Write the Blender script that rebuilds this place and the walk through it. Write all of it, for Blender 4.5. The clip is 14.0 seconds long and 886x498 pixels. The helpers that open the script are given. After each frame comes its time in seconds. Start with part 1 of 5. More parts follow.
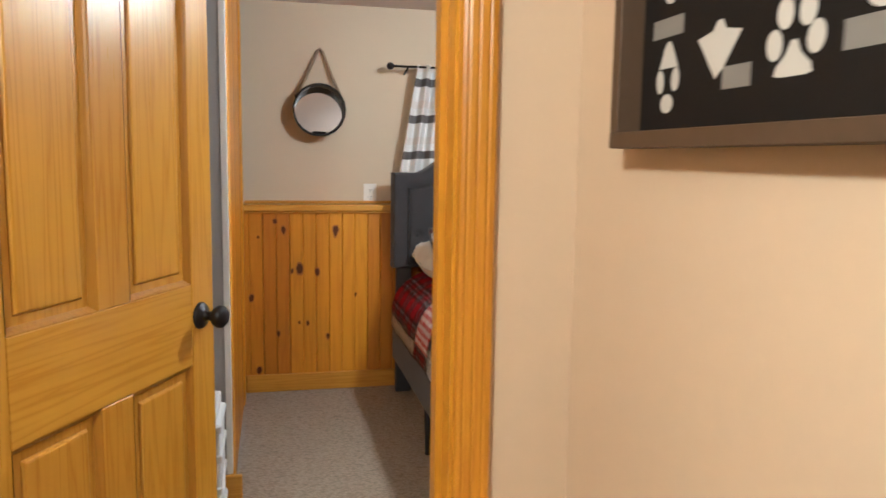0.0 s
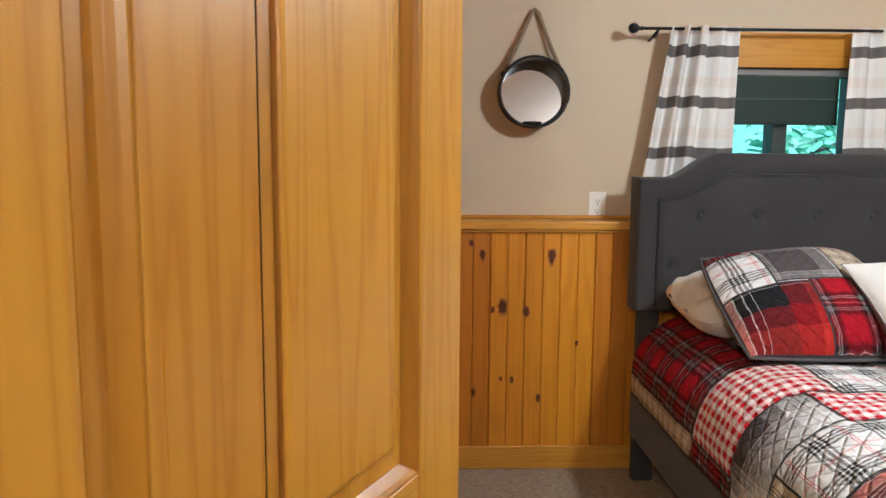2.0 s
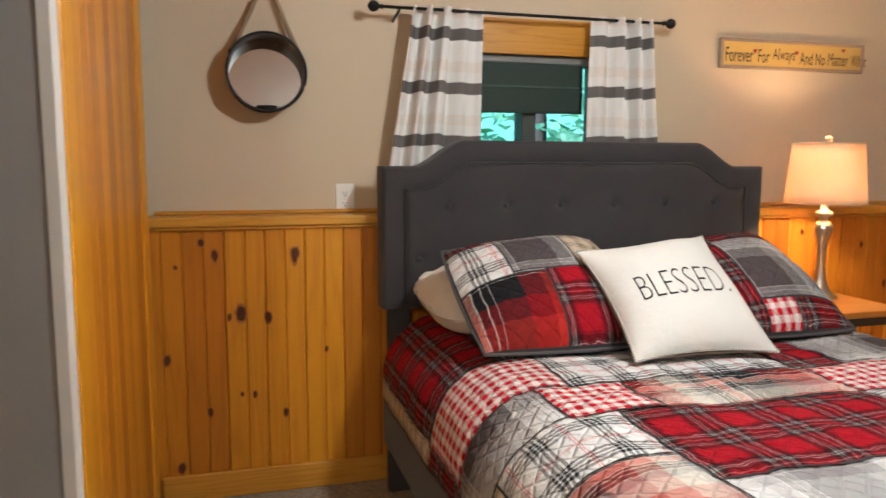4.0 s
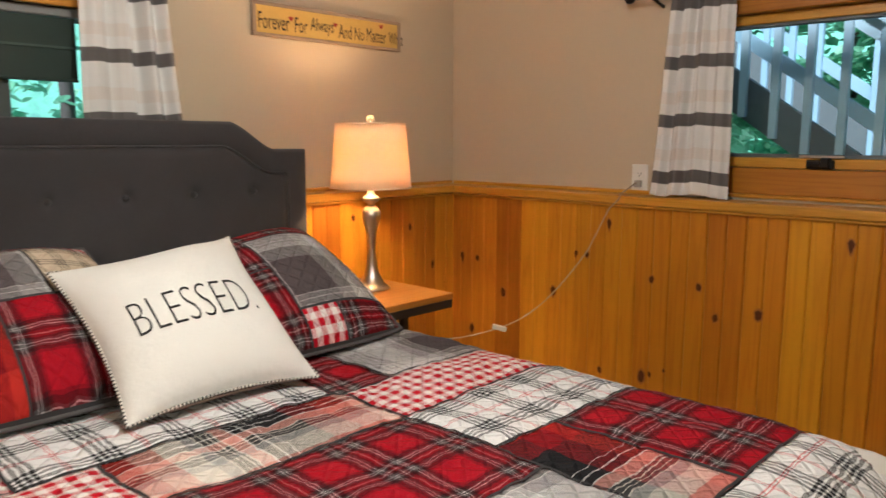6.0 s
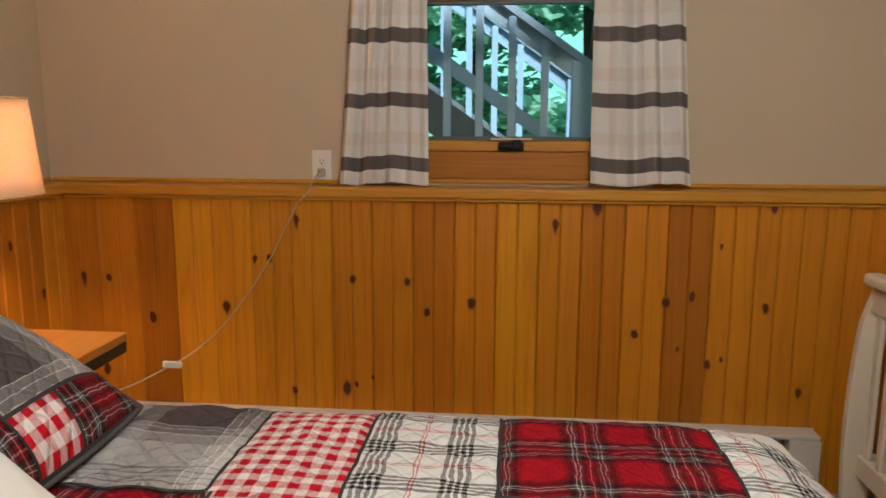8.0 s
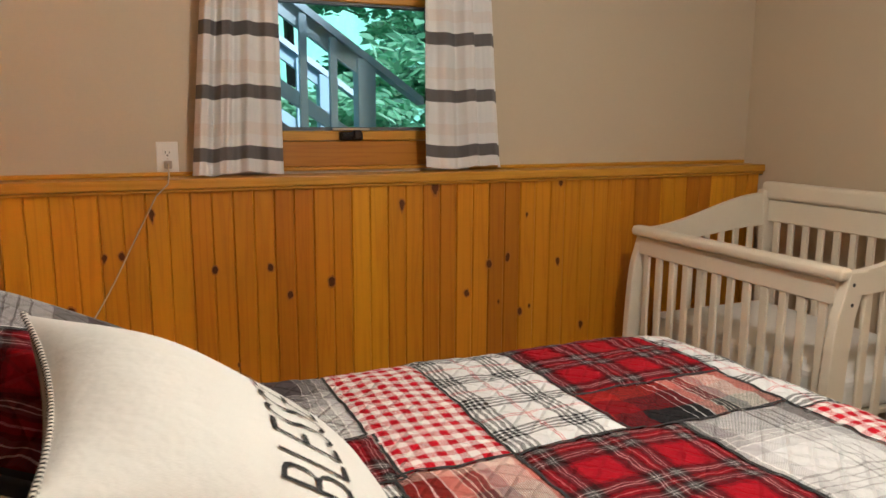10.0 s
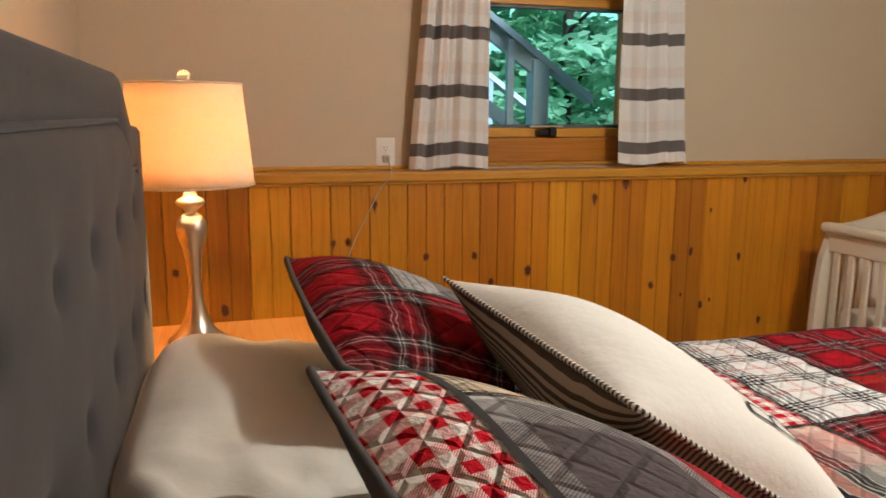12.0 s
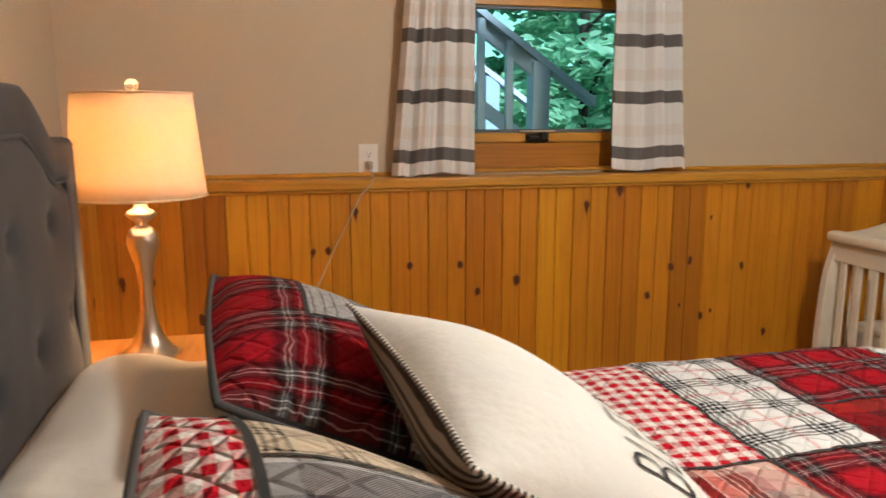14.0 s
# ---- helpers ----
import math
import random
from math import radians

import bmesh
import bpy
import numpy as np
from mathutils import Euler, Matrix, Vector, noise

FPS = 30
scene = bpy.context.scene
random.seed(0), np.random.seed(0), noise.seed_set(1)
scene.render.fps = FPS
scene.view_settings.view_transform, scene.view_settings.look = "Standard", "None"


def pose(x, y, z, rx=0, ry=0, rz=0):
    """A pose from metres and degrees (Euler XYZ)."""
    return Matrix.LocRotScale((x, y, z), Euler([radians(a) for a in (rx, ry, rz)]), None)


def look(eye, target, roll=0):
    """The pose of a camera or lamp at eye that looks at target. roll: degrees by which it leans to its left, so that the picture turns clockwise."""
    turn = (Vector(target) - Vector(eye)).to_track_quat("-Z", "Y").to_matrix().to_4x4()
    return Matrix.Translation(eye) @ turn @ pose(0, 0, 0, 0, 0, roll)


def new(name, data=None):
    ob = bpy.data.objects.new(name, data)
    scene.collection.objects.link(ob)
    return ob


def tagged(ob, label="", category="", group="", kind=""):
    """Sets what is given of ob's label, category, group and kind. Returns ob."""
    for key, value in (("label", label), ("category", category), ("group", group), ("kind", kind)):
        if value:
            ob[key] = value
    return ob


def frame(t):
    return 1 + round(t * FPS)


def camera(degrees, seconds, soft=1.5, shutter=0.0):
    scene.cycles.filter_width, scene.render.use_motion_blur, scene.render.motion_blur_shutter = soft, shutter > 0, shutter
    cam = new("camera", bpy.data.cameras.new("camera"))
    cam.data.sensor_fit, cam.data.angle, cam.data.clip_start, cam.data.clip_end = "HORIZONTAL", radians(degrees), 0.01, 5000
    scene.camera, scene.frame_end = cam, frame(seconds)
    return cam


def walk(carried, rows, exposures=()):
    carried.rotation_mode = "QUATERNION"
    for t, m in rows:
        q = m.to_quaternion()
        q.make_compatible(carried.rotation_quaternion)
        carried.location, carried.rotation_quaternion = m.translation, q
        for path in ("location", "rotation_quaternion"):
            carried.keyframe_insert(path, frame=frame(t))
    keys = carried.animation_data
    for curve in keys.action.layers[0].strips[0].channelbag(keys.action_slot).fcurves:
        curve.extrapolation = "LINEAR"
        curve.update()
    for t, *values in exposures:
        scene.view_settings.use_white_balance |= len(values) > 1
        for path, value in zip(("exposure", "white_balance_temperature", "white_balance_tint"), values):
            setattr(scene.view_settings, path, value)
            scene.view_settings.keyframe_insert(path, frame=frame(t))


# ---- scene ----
# ---- camera and walk ----
cam = camera(61.4, 14.0, shutter=0.25)
PATH = [
    (0, (-0.038, 0.116, 1.302), (0.408, 2.051, 1.061), 0.9),
    (0.5, (-0.071, 0.412, 1.293), (0.183, 2.381, 1.051), 0.7),
    (1, (-0.121, 0.727, 1.294), (0.004, 2.708, 1.047), 0.6),
    (1.5, (-0.17, 1.018, 1.290), (-0.109, 3.002, 1.047), 0.4),
    (2, (-0.223, 1.263, 1.294), (-0.167, 3.247, 1.049), 0.4),
    (4.5, (0.194, 1.543, 1.240), (0.969, 3.371, 1.001), 0.2),
    (5, (0.302, 1.641, 1.257), (1.313, 3.348, 1.0), 0.3),
    (5.5, (0.399, 1.728, 1.251), (1.628, 3.283, 0.978), 0.1),
    (6, (0.517, 1.834, 1.260), (1.963, 3.185, 0.968), 0.2),
    (6.5, (0.569, 1.991, 1.253), (2.211, 3.091, 0.945), 0.2),
    (7, (0.594, 2.22, 1.254), (2.394, 3.031, 0.934), 0.3),
    (7.5, (0.639, 2.435, 1.253), (2.545, 2.938, 0.918), 0.3),
    (8, (0.664, 2.642, 1.260), (2.627, 2.831, 0.925), 0.2),
    (8.5, (0.626, 2.865, 1.256), (2.593, 2.728, 0.922), 0.1),
    (11, (0.484, 3.775, 1.248), (2.238, 2.881, 0.896), 0.5),
    (11.5, (0.497, 3.875, 1.248), (2.319, 3.128, 0.896), 0.4),
    (12, (0.499, 3.927, 1.244), (2.387, 3.369, 0.892), 0.3),
    (12.5, (0.498, 3.933, 1.242), (2.426, 3.541, 0.887), 0.2),
    (13, (0.503, 3.905, 1.247), (2.448, 3.601, 0.891), 0.1),
    (13.5, (0.522, 3.833, 1.260), (2.463, 3.506, 0.906), 0.0),
    (14, (0.527, 3.721, 1.266), (2.439, 3.255, 0.912), 0.0),
]
EXPOSURES = [(0, 0.95, 4650, 7), (2, 0.95, 4700, 7), (4.5, 0.66, 5050, 8), (5.5, 0.60, 5150, 8), (7, 0.38, 5350, 8), (8, 0.36, 5350, 8), (8.7, 0.46, 5350, 8), (11, 0.62, 5350, 8), (13, 0.76, 5300, 8), (14, 0.78, 5300, 8)]
walk(cam, [(t, look(eye, target, roll)) for t, eye, target, roll in PATH], EXPOSURES)

# ---- world and lights ----
world = bpy.data.worlds.new("sky")
scene.world = world
world.use_nodes = True
wn = world.node_tree
sky = wn.nodes.new("ShaderNodeTexSky")
sky.sky_type, sky.sun_disc = "NISHITA", False
sky.sun_elevation, sky.sun_rotation = radians(45), radians(249)
wn.nodes["Background"].inputs["Strength"].default_value = 0.15
wn.links.new(sky.outputs["Color"], wn.nodes["Background"].inputs["Color"])


def lamp(name, kind, place, watts, colour, size=0.1, target=None):
    data = bpy.data.lights.new(name, kind)
    data.energy, data.color = watts, colour
    if kind == "POINT":
        data.shadow_soft_size = size
    ob = new(name, data)
    ob.matrix_world = look(place, target) if target else pose(*place)
    return ob


sun = lamp("sun", "SUN", (-3.8, -0.5, 8.5), 5.0, (1.0, 0.97, 0.90), target=(4.2, 2.5, 0))
sun.data.angle = radians(12)
lamp("ceiling_bulb", "POINT", (1.16, 2.48, 2.03), 48, (1.0, 0.86, 0.64), 0.06)
lamp("hall_bulb", "POINT", (-0.62, -0.05, 1.98), 50, (1.0, 0.83, 0.54), 0.06)
lamp("table_lamp_bulb", "POINT", (2.428, 4.012, 1.20), 12.0, (1.0, 0.57, 0.24), 0.03)

# ---- materials ----


class Nodes:
    """A short way to write a node material."""

    def __init__(self, name):
        self.mat = bpy.data.materials.new(name)
        self.mat.use_nodes = True
        self.t = self.mat.node_tree
        self.bsdf = self.t.nodes["Principled BSDF"]

    def add(self, kind, **values):
        n = self.t.nodes.new("ShaderNode" + kind)
        for k, v in values.items():
            if k in n.inputs:
                n.inputs[k].default_value = v
        return n

    def link(self, a, b):
        self.t.links.new(a, b)

    def math(self, op, a, b=0.0):
        n = self.t.nodes.new("ShaderNodeMath")
        n.operation = op
        for i, v in enumerate((a, b)):
            if isinstance(v, (int, float)):
                n.inputs[i].default_value = v
            else:
                self.link(v, n.inputs[i])
        return n.outputs[0]

    def mix(self, fac, a, b, blend="MIX"):
        n = self.t.nodes.new("ShaderNodeMix")
        n.data_type, n.blend_type = "RGBA", blend
        for sock, v in ((n.inputs[0], fac), (n.inputs[6], a), (n.inputs[7], b)):
            if isinstance(v, (int, float)):
                sock.default_value = v
            elif isinstance(v, tuple):
                sock.default_value = (*v, 1)
            else:
                self.link(v, sock)
        return n.outputs[2]

    def ramp(self, fac, *stops):
        n = self.t.nodes.new("ShaderNodeValToRGB")
        e = n.color_ramp.elements
        while len(e) < len(stops):
            e.new(0.5)
        for el, (p, c) in zip(e, stops):
            el.position, el.color = p, (*c, 1)
        self.link(fac, n.inputs[0])
        return n.outputs[0]

    def coords(self, scale=(1, 1, 1), which="Object", shift=False):
        tc = self.t.nodes.new("ShaderNodeTexCoord")
        mp = self.t.nodes.new("ShaderNodeMapping")
        mp.inputs["Scale"].default_value = scale
        self.link(tc.outputs[which], mp.inputs["Vector"])
        if shift:
            info = self.t.nodes.new("ShaderNodeObjectInfo")
            comb = self.t.nodes.new("ShaderNodeCombineXYZ")
            for i in range(3):
                self.link(self.math("MULTIPLY", info.outputs["Random"], 37.0 + 11 * i), comb.inputs[i])
            self.link(comb.outputs[0], mp.inputs["Location"])
        return mp.outputs[0]

    def noise(self, vec, scale=1.0, detail=4.0, rough=0.55):
        n = self.add("TexNoise", Scale=scale, Detail=detail, Roughness=rough)
        self.link(vec, n.inputs["Vector"])
        return n.outputs["Fac"]

    def bump(self, height, strength=0.2, distance=0.01):
        b = self.add("Bump", Strength=strength, Distance=distance)
        self.link(height, b.inputs["Height"])
        self.link(b.outputs["Normal"], self.bsdf.inputs["Normal"])

    def finish(self, colour=None, rough=0.5, metal=0.0, **more):
        if colour is not None:
            if isinstance(colour, tuple):
                self.bsdf.inputs["Base Color"].default_value = (*colour, 1)
            else:
                self.link(colour, self.bsdf.inputs["Base Color"])
        if isinstance(rough, (int, float)):
            self.bsdf.inputs["Roughness"].default_value = rough
        else:
            self.link(rough, self.bsdf.inputs["Roughness"])
        self.bsdf.inputs["Metallic"].default_value = metal
        for k, v in more.items():
            self.bsdf.inputs[k].default_value = v
        return self.mat


def plain(name, colour, rough=0.5, metal=0.0, vary=0.08, scale=30.0, bump=0.0, **more):
    m = Nodes(name)
    c = m.coords()
    n1, n2 = m.noise(c, scale), m.noise(c, scale * 0.08, 3)
    lo, hi = tuple(v * (1 - vary) for v in colour), tuple(min(1, v * (1 + vary)) for v in colour)
    col = m.mix(m.math("ADD", m.math("MULTIPLY", n1, 0.5), m.math("MULTIPLY", n2, 0.5)), lo, hi)
    if bump:
        m.bump(n1, bump, 0.004)
    return m.finish(col, m.math("ADD", m.math("MULTIPLY", n2, 0.16), rough - 0.08), metal, **more)


def pine(name, axis, light, dark, rough=0.38, shift=True, vary=0.36, wide=22.0, turns=7.0, line=0.55, fuzz=0.30, tints=0.0):
    """Varnished pine: long growth lines along one axis, broad tone, fine fibre, boards of unlike hue."""
    m = Nodes(name)
    long = wide * 0.045
    c = m.coords(tuple(long if a == axis else wide for a in "XYZ"), shift=shift)
    f = m.coords(tuple(6.0 if a == axis else 260.0 for a in "XYZ"), shift=shift)
    g = m.noise(c, 1.0, 3, 0.5)
    rings = m.math("PINGPONG", m.math("MULTIPLY", g, turns), 0.5)
    rings = m.math("POWER", m.math("MULTIPLY", rings, 2.0), 2.6)
    broad = m.noise(c, 0.28, 2)
    fibre = m.noise(f, 1.0, 3)
    col = m.mix(m.math("MULTIPLY", rings, line), light, dark)
    col = m.mix(m.math("MULTIPLY", m.math("SUBTRACT", broad, 0.40), 0.7), col, dark, "MIX")
    col = m.mix(m.math("MULTIPLY", fibre, fuzz), col, tuple(v * 0.62 for v in dark))
    info = m.t.nodes.new("ShaderNodeObjectInfo")
    if tints:
        pick = m.math("FRACT", m.math("MULTIPLY", info.outputs["Random"], 17.3))
        tint = m.ramp(pick, (0.0, (0.64, 0.52, 0.38)), (0.34, (0.90, 0.80, 0.64)), (0.62, (1.0, 1.0, 1.0)), (1.0, (1.06, 1.15, 1.30)))
        col = m.mix(tints, col, tint, "MULTIPLY")
    hsv = m.add("HueSaturation", Saturation=1.08)
    m.link(m.math("ADD", m.math("MULTIPLY", info.outputs["Random"], vary), 1.0 - vary / 2), hsv.inputs["Value"])
    m.link(m.math("ADD", m.math("MULTIPLY", info.outputs["Random"], 0.006), 0.498), hsv.inputs["Hue"])
    m.link(col, hsv.inputs["Color"])
    m.bump(m.math("ADD", m.math("MULTIPLY", rings, 0.5), fibre), 0.08, 0.002)
    return m.finish(hsv.outputs["Color"], m.math("ADD", m.math("MULTIPLY", fibre, 0.18), rough - 0.08))


PINE_L, PINE_D = (0.67, 0.306, 0.040), (0.44, 0.145, 0.012)
pine_z = pine("pine_upright", "Z", PINE_L, PINE_D, vary=0.22, wide=11.0, turns=9.0, line=0.45, fuzz=0.20, tints=0.9)
TRIM_L, TRIM_D = (0.66, 0.355, 0.075), (0.46, 0.20, 0.028)
pine_x = pine("pine_along_x", "X", TRIM_L, TRIM_D, vary=0.2)
pine_y = pine("pine_along_y", "Y", TRIM_L, TRIM_D, vary=0.2)
door_z = pine("door_pine_upright", "Z", (0.53, 0.285, 0.056), (0.35, 0.143, 0.020), 0.30, vary=0.16, wide=15.0, turns=10.0, line=0.55, fuzz=0.12)
door_x = pine("door_pine_level", "X", (0.53, 0.285, 0.056), (0.35, 0.143, 0.020), 0.30, vary=0.16, wide=15.0, turns=10.0, line=0.55, fuzz=0.12)
casing_z = pine("casing_pine", "Z", (0.60, 0.285, 0.030), (0.42, 0.165, 0.012), 0.34, vary=0.1)
# door pine darkened to hold the shade of the panel recesses
shaded_moulding_z = pine("shaded_moulding_pine", "Z", (0.38, 0.185, 0.030), (0.27, 0.115, 0.015), 0.34, vary=0.1)
redwood_y = pine("window_wood_y", "Y", (0.46, 0.200, 0.040), (0.30, 0.105, 0.015), 0.4)
oak_top = pine("table_oak", "X", (0.46, 0.22, 0.07), (0.32, 0.13, 0.03), 0.35)
knot_mat = plain("knot_wood", (0.095, 0.028, 0.009), 0.6, vary=0.6, scale=90, **{"Specular IOR Level": 0.2})
knot_ring = plain("knot_ring_wood", (0.36, 0.128, 0.018), 0.5, vary=0.4, scale=60)
drywall = plain("beige_wall_paint", (0.57, 0.468, 0.333), 0.75, vary=0.03, scale=90, bump=0.12)
hallwall = plain("hall_wall_paint", (0.60, 0.46, 0.31), 0.75, vary=0.03, scale=90, bump=0.12)
greywall = plain("grey_wall_paint", (0.36, 0.35, 0.34), 0.75, vary=0.03, scale=90, bump=0.12)
ceiling_mat = plain("ceiling_paint", (0.66, 0.58, 0.52), 0.85, vary=0.04, scale=60, bump=0.2)
black_rim = plain("black_band", (0.010, 0.009, 0.009), 0.55, 0.0, 0.3, 80)
black_metal = plain("black_iron", (0.014, 0.012, 0.012), 0.42, 0.6, 0.3, 80)
dark_wood = plain("black_stained_edge", (0.02, 0.016, 0.013), 0.5, vary=0.3)
white_plastic = plain("white_plastic", (0.80, 0.78, 0.74), 0.35, vary=0.03)
slot_dark = plain("slot_dark", (0.03, 0.028, 0.026), 0.6)
white_metal = plain("white_enamel", (0.72, 0.69, 0.64), 0.4, vary=0.04)
cream_paint = plain("cream_crib_paint", (0.74, 0.66, 0.53), 0.38, vary=0.05, scale=40)
nickel = plain("brushed_nickel", (0.62, 0.55, 0.47), 0.30, 1.0, 0.08, 160)
rope_mat = plain("jute_rope", (0.26, 0.19, 0.12), 0.9, vary=0.35, scale=300, bump=0.5)
mattress_mat = plain("white_sheet", (0.72, 0.70, 0.66), 0.8, vary=0.05, bump=0.1)
ink = plain("black_thread", (0.012, 0.012, 0.013), 0.8, vary=0.2)
seam_mat = plain("charcoal_binding", (0.028, 0.026, 0.027), 0.9, vary=0.3, scale=200)
grey_bind = plain("grey_binding", (0.075, 0.07, 0.07), 0.9, vary=0.3, scale=200)
deck_grey = plain("grey_painted_timber", (0.46, 0.55, 0.60), 0.7, vary=0.15, scale=25, bump=0.2)
deck_light = plain("pale_painted_timber", (0.31, 0.43, 0.51), 0.7, vary=0.12, scale=25, bump=0.2)
deck_dark = plain("weathered_tread", (0.13, 0.14, 0.14), 0.8, vary=0.25, scale=20)
blind_mat = plain("dark_green_blind", (0.018, 0.032, 0.024), 0.7, vary=0.15, scale=60)
bark = plain("bark", (0.07, 0.055, 0.045), 0.9, vary=0.4, scale=12, bump=0.6)
cord_mat = plain("clear_cord", (0.56, 0.45, 0.33), 0.25, vary=0.1)


def carpet():
    m = Nodes("carpet_loop")
    c = m.coords()
    v = m.add("TexVoronoi", Scale=62.0)
    m.link(m.coords((1.0, 1.9, 1.0)), v.inputs["Vector"])
    n, big = m.noise(c, 120, 3), m.noise(c, 3.0, 3)
    col = m.mix(v.outputs["Distance"], (0.56, 0.46, 0.34), (0.22, 0.17, 0.12))
    col = m.mix(m.math("MULTIPLY", n, 0.5), col, (0.27, 0.22, 0.17))
    col = m.mix(m.math("MULTIPLY", big, 0.25), col, (0.26, 0.215, 0.165))
    m.bump(m.math("SUBTRACT", n, v.outputs["Distance"]), 0.8, 0.008)
    return m.finish(col, 0.95)


def linen(name, colour, scale=700.0, rough=0.92, vary=0.25, sheen=0.3, fold=0.4, nap=0.1):
    """Woven cloth with slubs."""
    m = Nodes(name)
    c = m.coords()
    a, b = m.noise(m.coords((scale, scale * 0.12, scale * 0.12)), 1, 2), m.noise(m.coords((scale * 0.12, scale * 0.12, scale)), 1, 2)
    w = m.math("MULTIPLY", m.math("ADD", a, b), 0.5)
    big = m.noise(c, 5.0, 4)
    col = m.mix(w, tuple(v * (1 - vary) for v in colour), tuple(min(1, v * (1 + vary)) for v in colour))
    col = m.mix(m.math("MULTIPLY", m.math("SUBTRACT", big, 0.25), nap), col, tuple(v * 0.55 for v in colour))
    wrinkle = m.noise(m.coords((9, 9, 9)), 1, 4, 0.6)
    m.bump(m.math("ADD", m.math("MULTIPLY", w, 0.25), m.math("MULTIPLY", wrinkle, fold)), 0.35, 0.006)
    return m.finish(col, rough, **{"Sheen Weight": sheen, "Sheen Roughness": 0.5})


carpet_mat = carpet()
headboard_mat = linen("charcoal_upholstery", (0.039, 0.0355, 0.038), 500, sheen=0.14, fold=0.8, nap=1.1)
cream_cloth = linen("cream_canvas", (0.71, 0.70, 0.665), 900, vary=0.06, sheen=0.1, fold=3.4)
pillowcase = linen("ivory_pillowcase", (0.72, 0.68, 0.61), 900, vary=0.04, sheen=0.1, fold=1.6)


def plaid(name, period, threads, wave=0.004, cloth=1.0, twill=0.30, deep=0.0):
    """Woven check in UV metres: the same row of coloured threads (start, colour) both ways, crossed in twill."""
    m = Nodes(name)
    tc = m.t.nodes.new("ShaderNodeTexCoord")
    sep = m.t.nodes.new("ShaderNodeSeparateXYZ")
    m.link(tc.outputs["UV"], sep.inputs[0])
    u, v = sep.outputs[0], sep.outputs[1]
    colours = []
    for i, (main, rows) in enumerate(((u, threads), (v, threads))):
        # the quilting draws the threads into small waves
        ripple = m.math("MULTIPLY", m.math("SUBTRACT", m.noise(m.coords((1, 1, 1 + i), "UV"), 24, 2), 0.5), wave * (3.0 if i == 0 else 4.5))
        f = m.math("FRACT", m.math("ADD", m.math("DIVIDE", m.math("ADD", main, ripple), period), 50.0))
        n = m.t.nodes.new("ShaderNodeValToRGB")
        n.color_ramp.interpolation = "CONSTANT"
        e = n.color_ramp.elements
        while len(e) < len(rows):
            e.new(0.5)
        for el, (p, c) in zip(e, rows):
            el.position, el.color = p, (*c, 1)
        m.link(f, n.inputs[0])
        colours.append(n.outputs[0])
    hatch = m.math("FRACT", m.math("MULTIPLY", m.math("ADD", u, v), 280.0))
    over = m.math("ADD", m.math("MULTIPLY", m.math("GREATER_THAN", hatch, 0.5), 2 * twill), 0.5 - twill)
    col = m.mix(over, colours[0], colours[1])
    if deep:
        # darker threads lie uppermost
        col = m.mix(deep, col, m.mix(1.0, colours[0], colours[1], "DARKEN"))
    fuzz = m.noise(tc.outputs["UV"], 500, 2)
    worn = m.noise(tc.outputs["UV"], 9, 3)
    col = m.mix(m.math("ADD", m.math("MULTIPLY", fuzz, 0.16), m.math("MULTIPLY", worn, 0.10)), col, (0.42, 0.41, 0.41), "MULTIPLY")
    # machine quilting in small diamonds
    d1 = m.math("PINGPONG", m.math("ADD", u, v), 0.028)
    d2 = m.math("PINGPONG", m.math("SUBTRACT", u, v), 0.028)
    quilt_h = m.math("MINIMUM", m.math("MINIMUM", d1, d2), 0.009)
    big = m.noise(tc.outputs["UV"], 42, 3)
    m.bump(m.math("ADD", m.math("MULTIPLY", quilt_h, 60.0), big), 1.0 * cloth, 0.009)
    return m.finish(col, 0.93, **{"Specular IOR Level": 0.12})


def lines(ground, period, rows):
    """Thin threads (start, width, colour in metres) on a ground colour, as ramp stops."""
    out = [(0.0, ground)] if rows[0][0] > 0 else []
    for i, (a, w, c) in enumerate(rows):
        out.append((a / period, c))
        nxt = rows[i + 1][0] if i + 1 < len(rows) else period
        if nxt > a + w + 1e-4:
            out.append(((a + w) / period, ground))
    return out


WHITE, BLACK, RED, GREY = (0.80, 0.80, 0.80), (0.012, 0.012, 0.014), (0.32, 0.004, 0.012), (0.070, 0.069, 0.068)
DEEP, PALE = (0.035, 0.006, 0.008), (0.80, 0.78, 0.75)
gingham = plaid("red_gingham", 0.035, [(0.0, (0.50, 0.006, 0.018)), (0.5, (0.83, 0.79, 0.76))], 0.0018)
white_check = plaid("white_windowpane", 0.140, lines(WHITE, 0.140, [
    (0.0, 0.0075, BLACK), (0.0125, 0.0075, BLACK), (0.025, 0.0075, BLACK), (0.0375, 0.0075, BLACK), (0.086, 0.003, (0.60, 0.08, 0.09)), (0.092, 0.003, (0.60, 0.08, 0.09))]), 0.004, deep=0.3)
MAROON = (0.17, 0.005, 0.010)
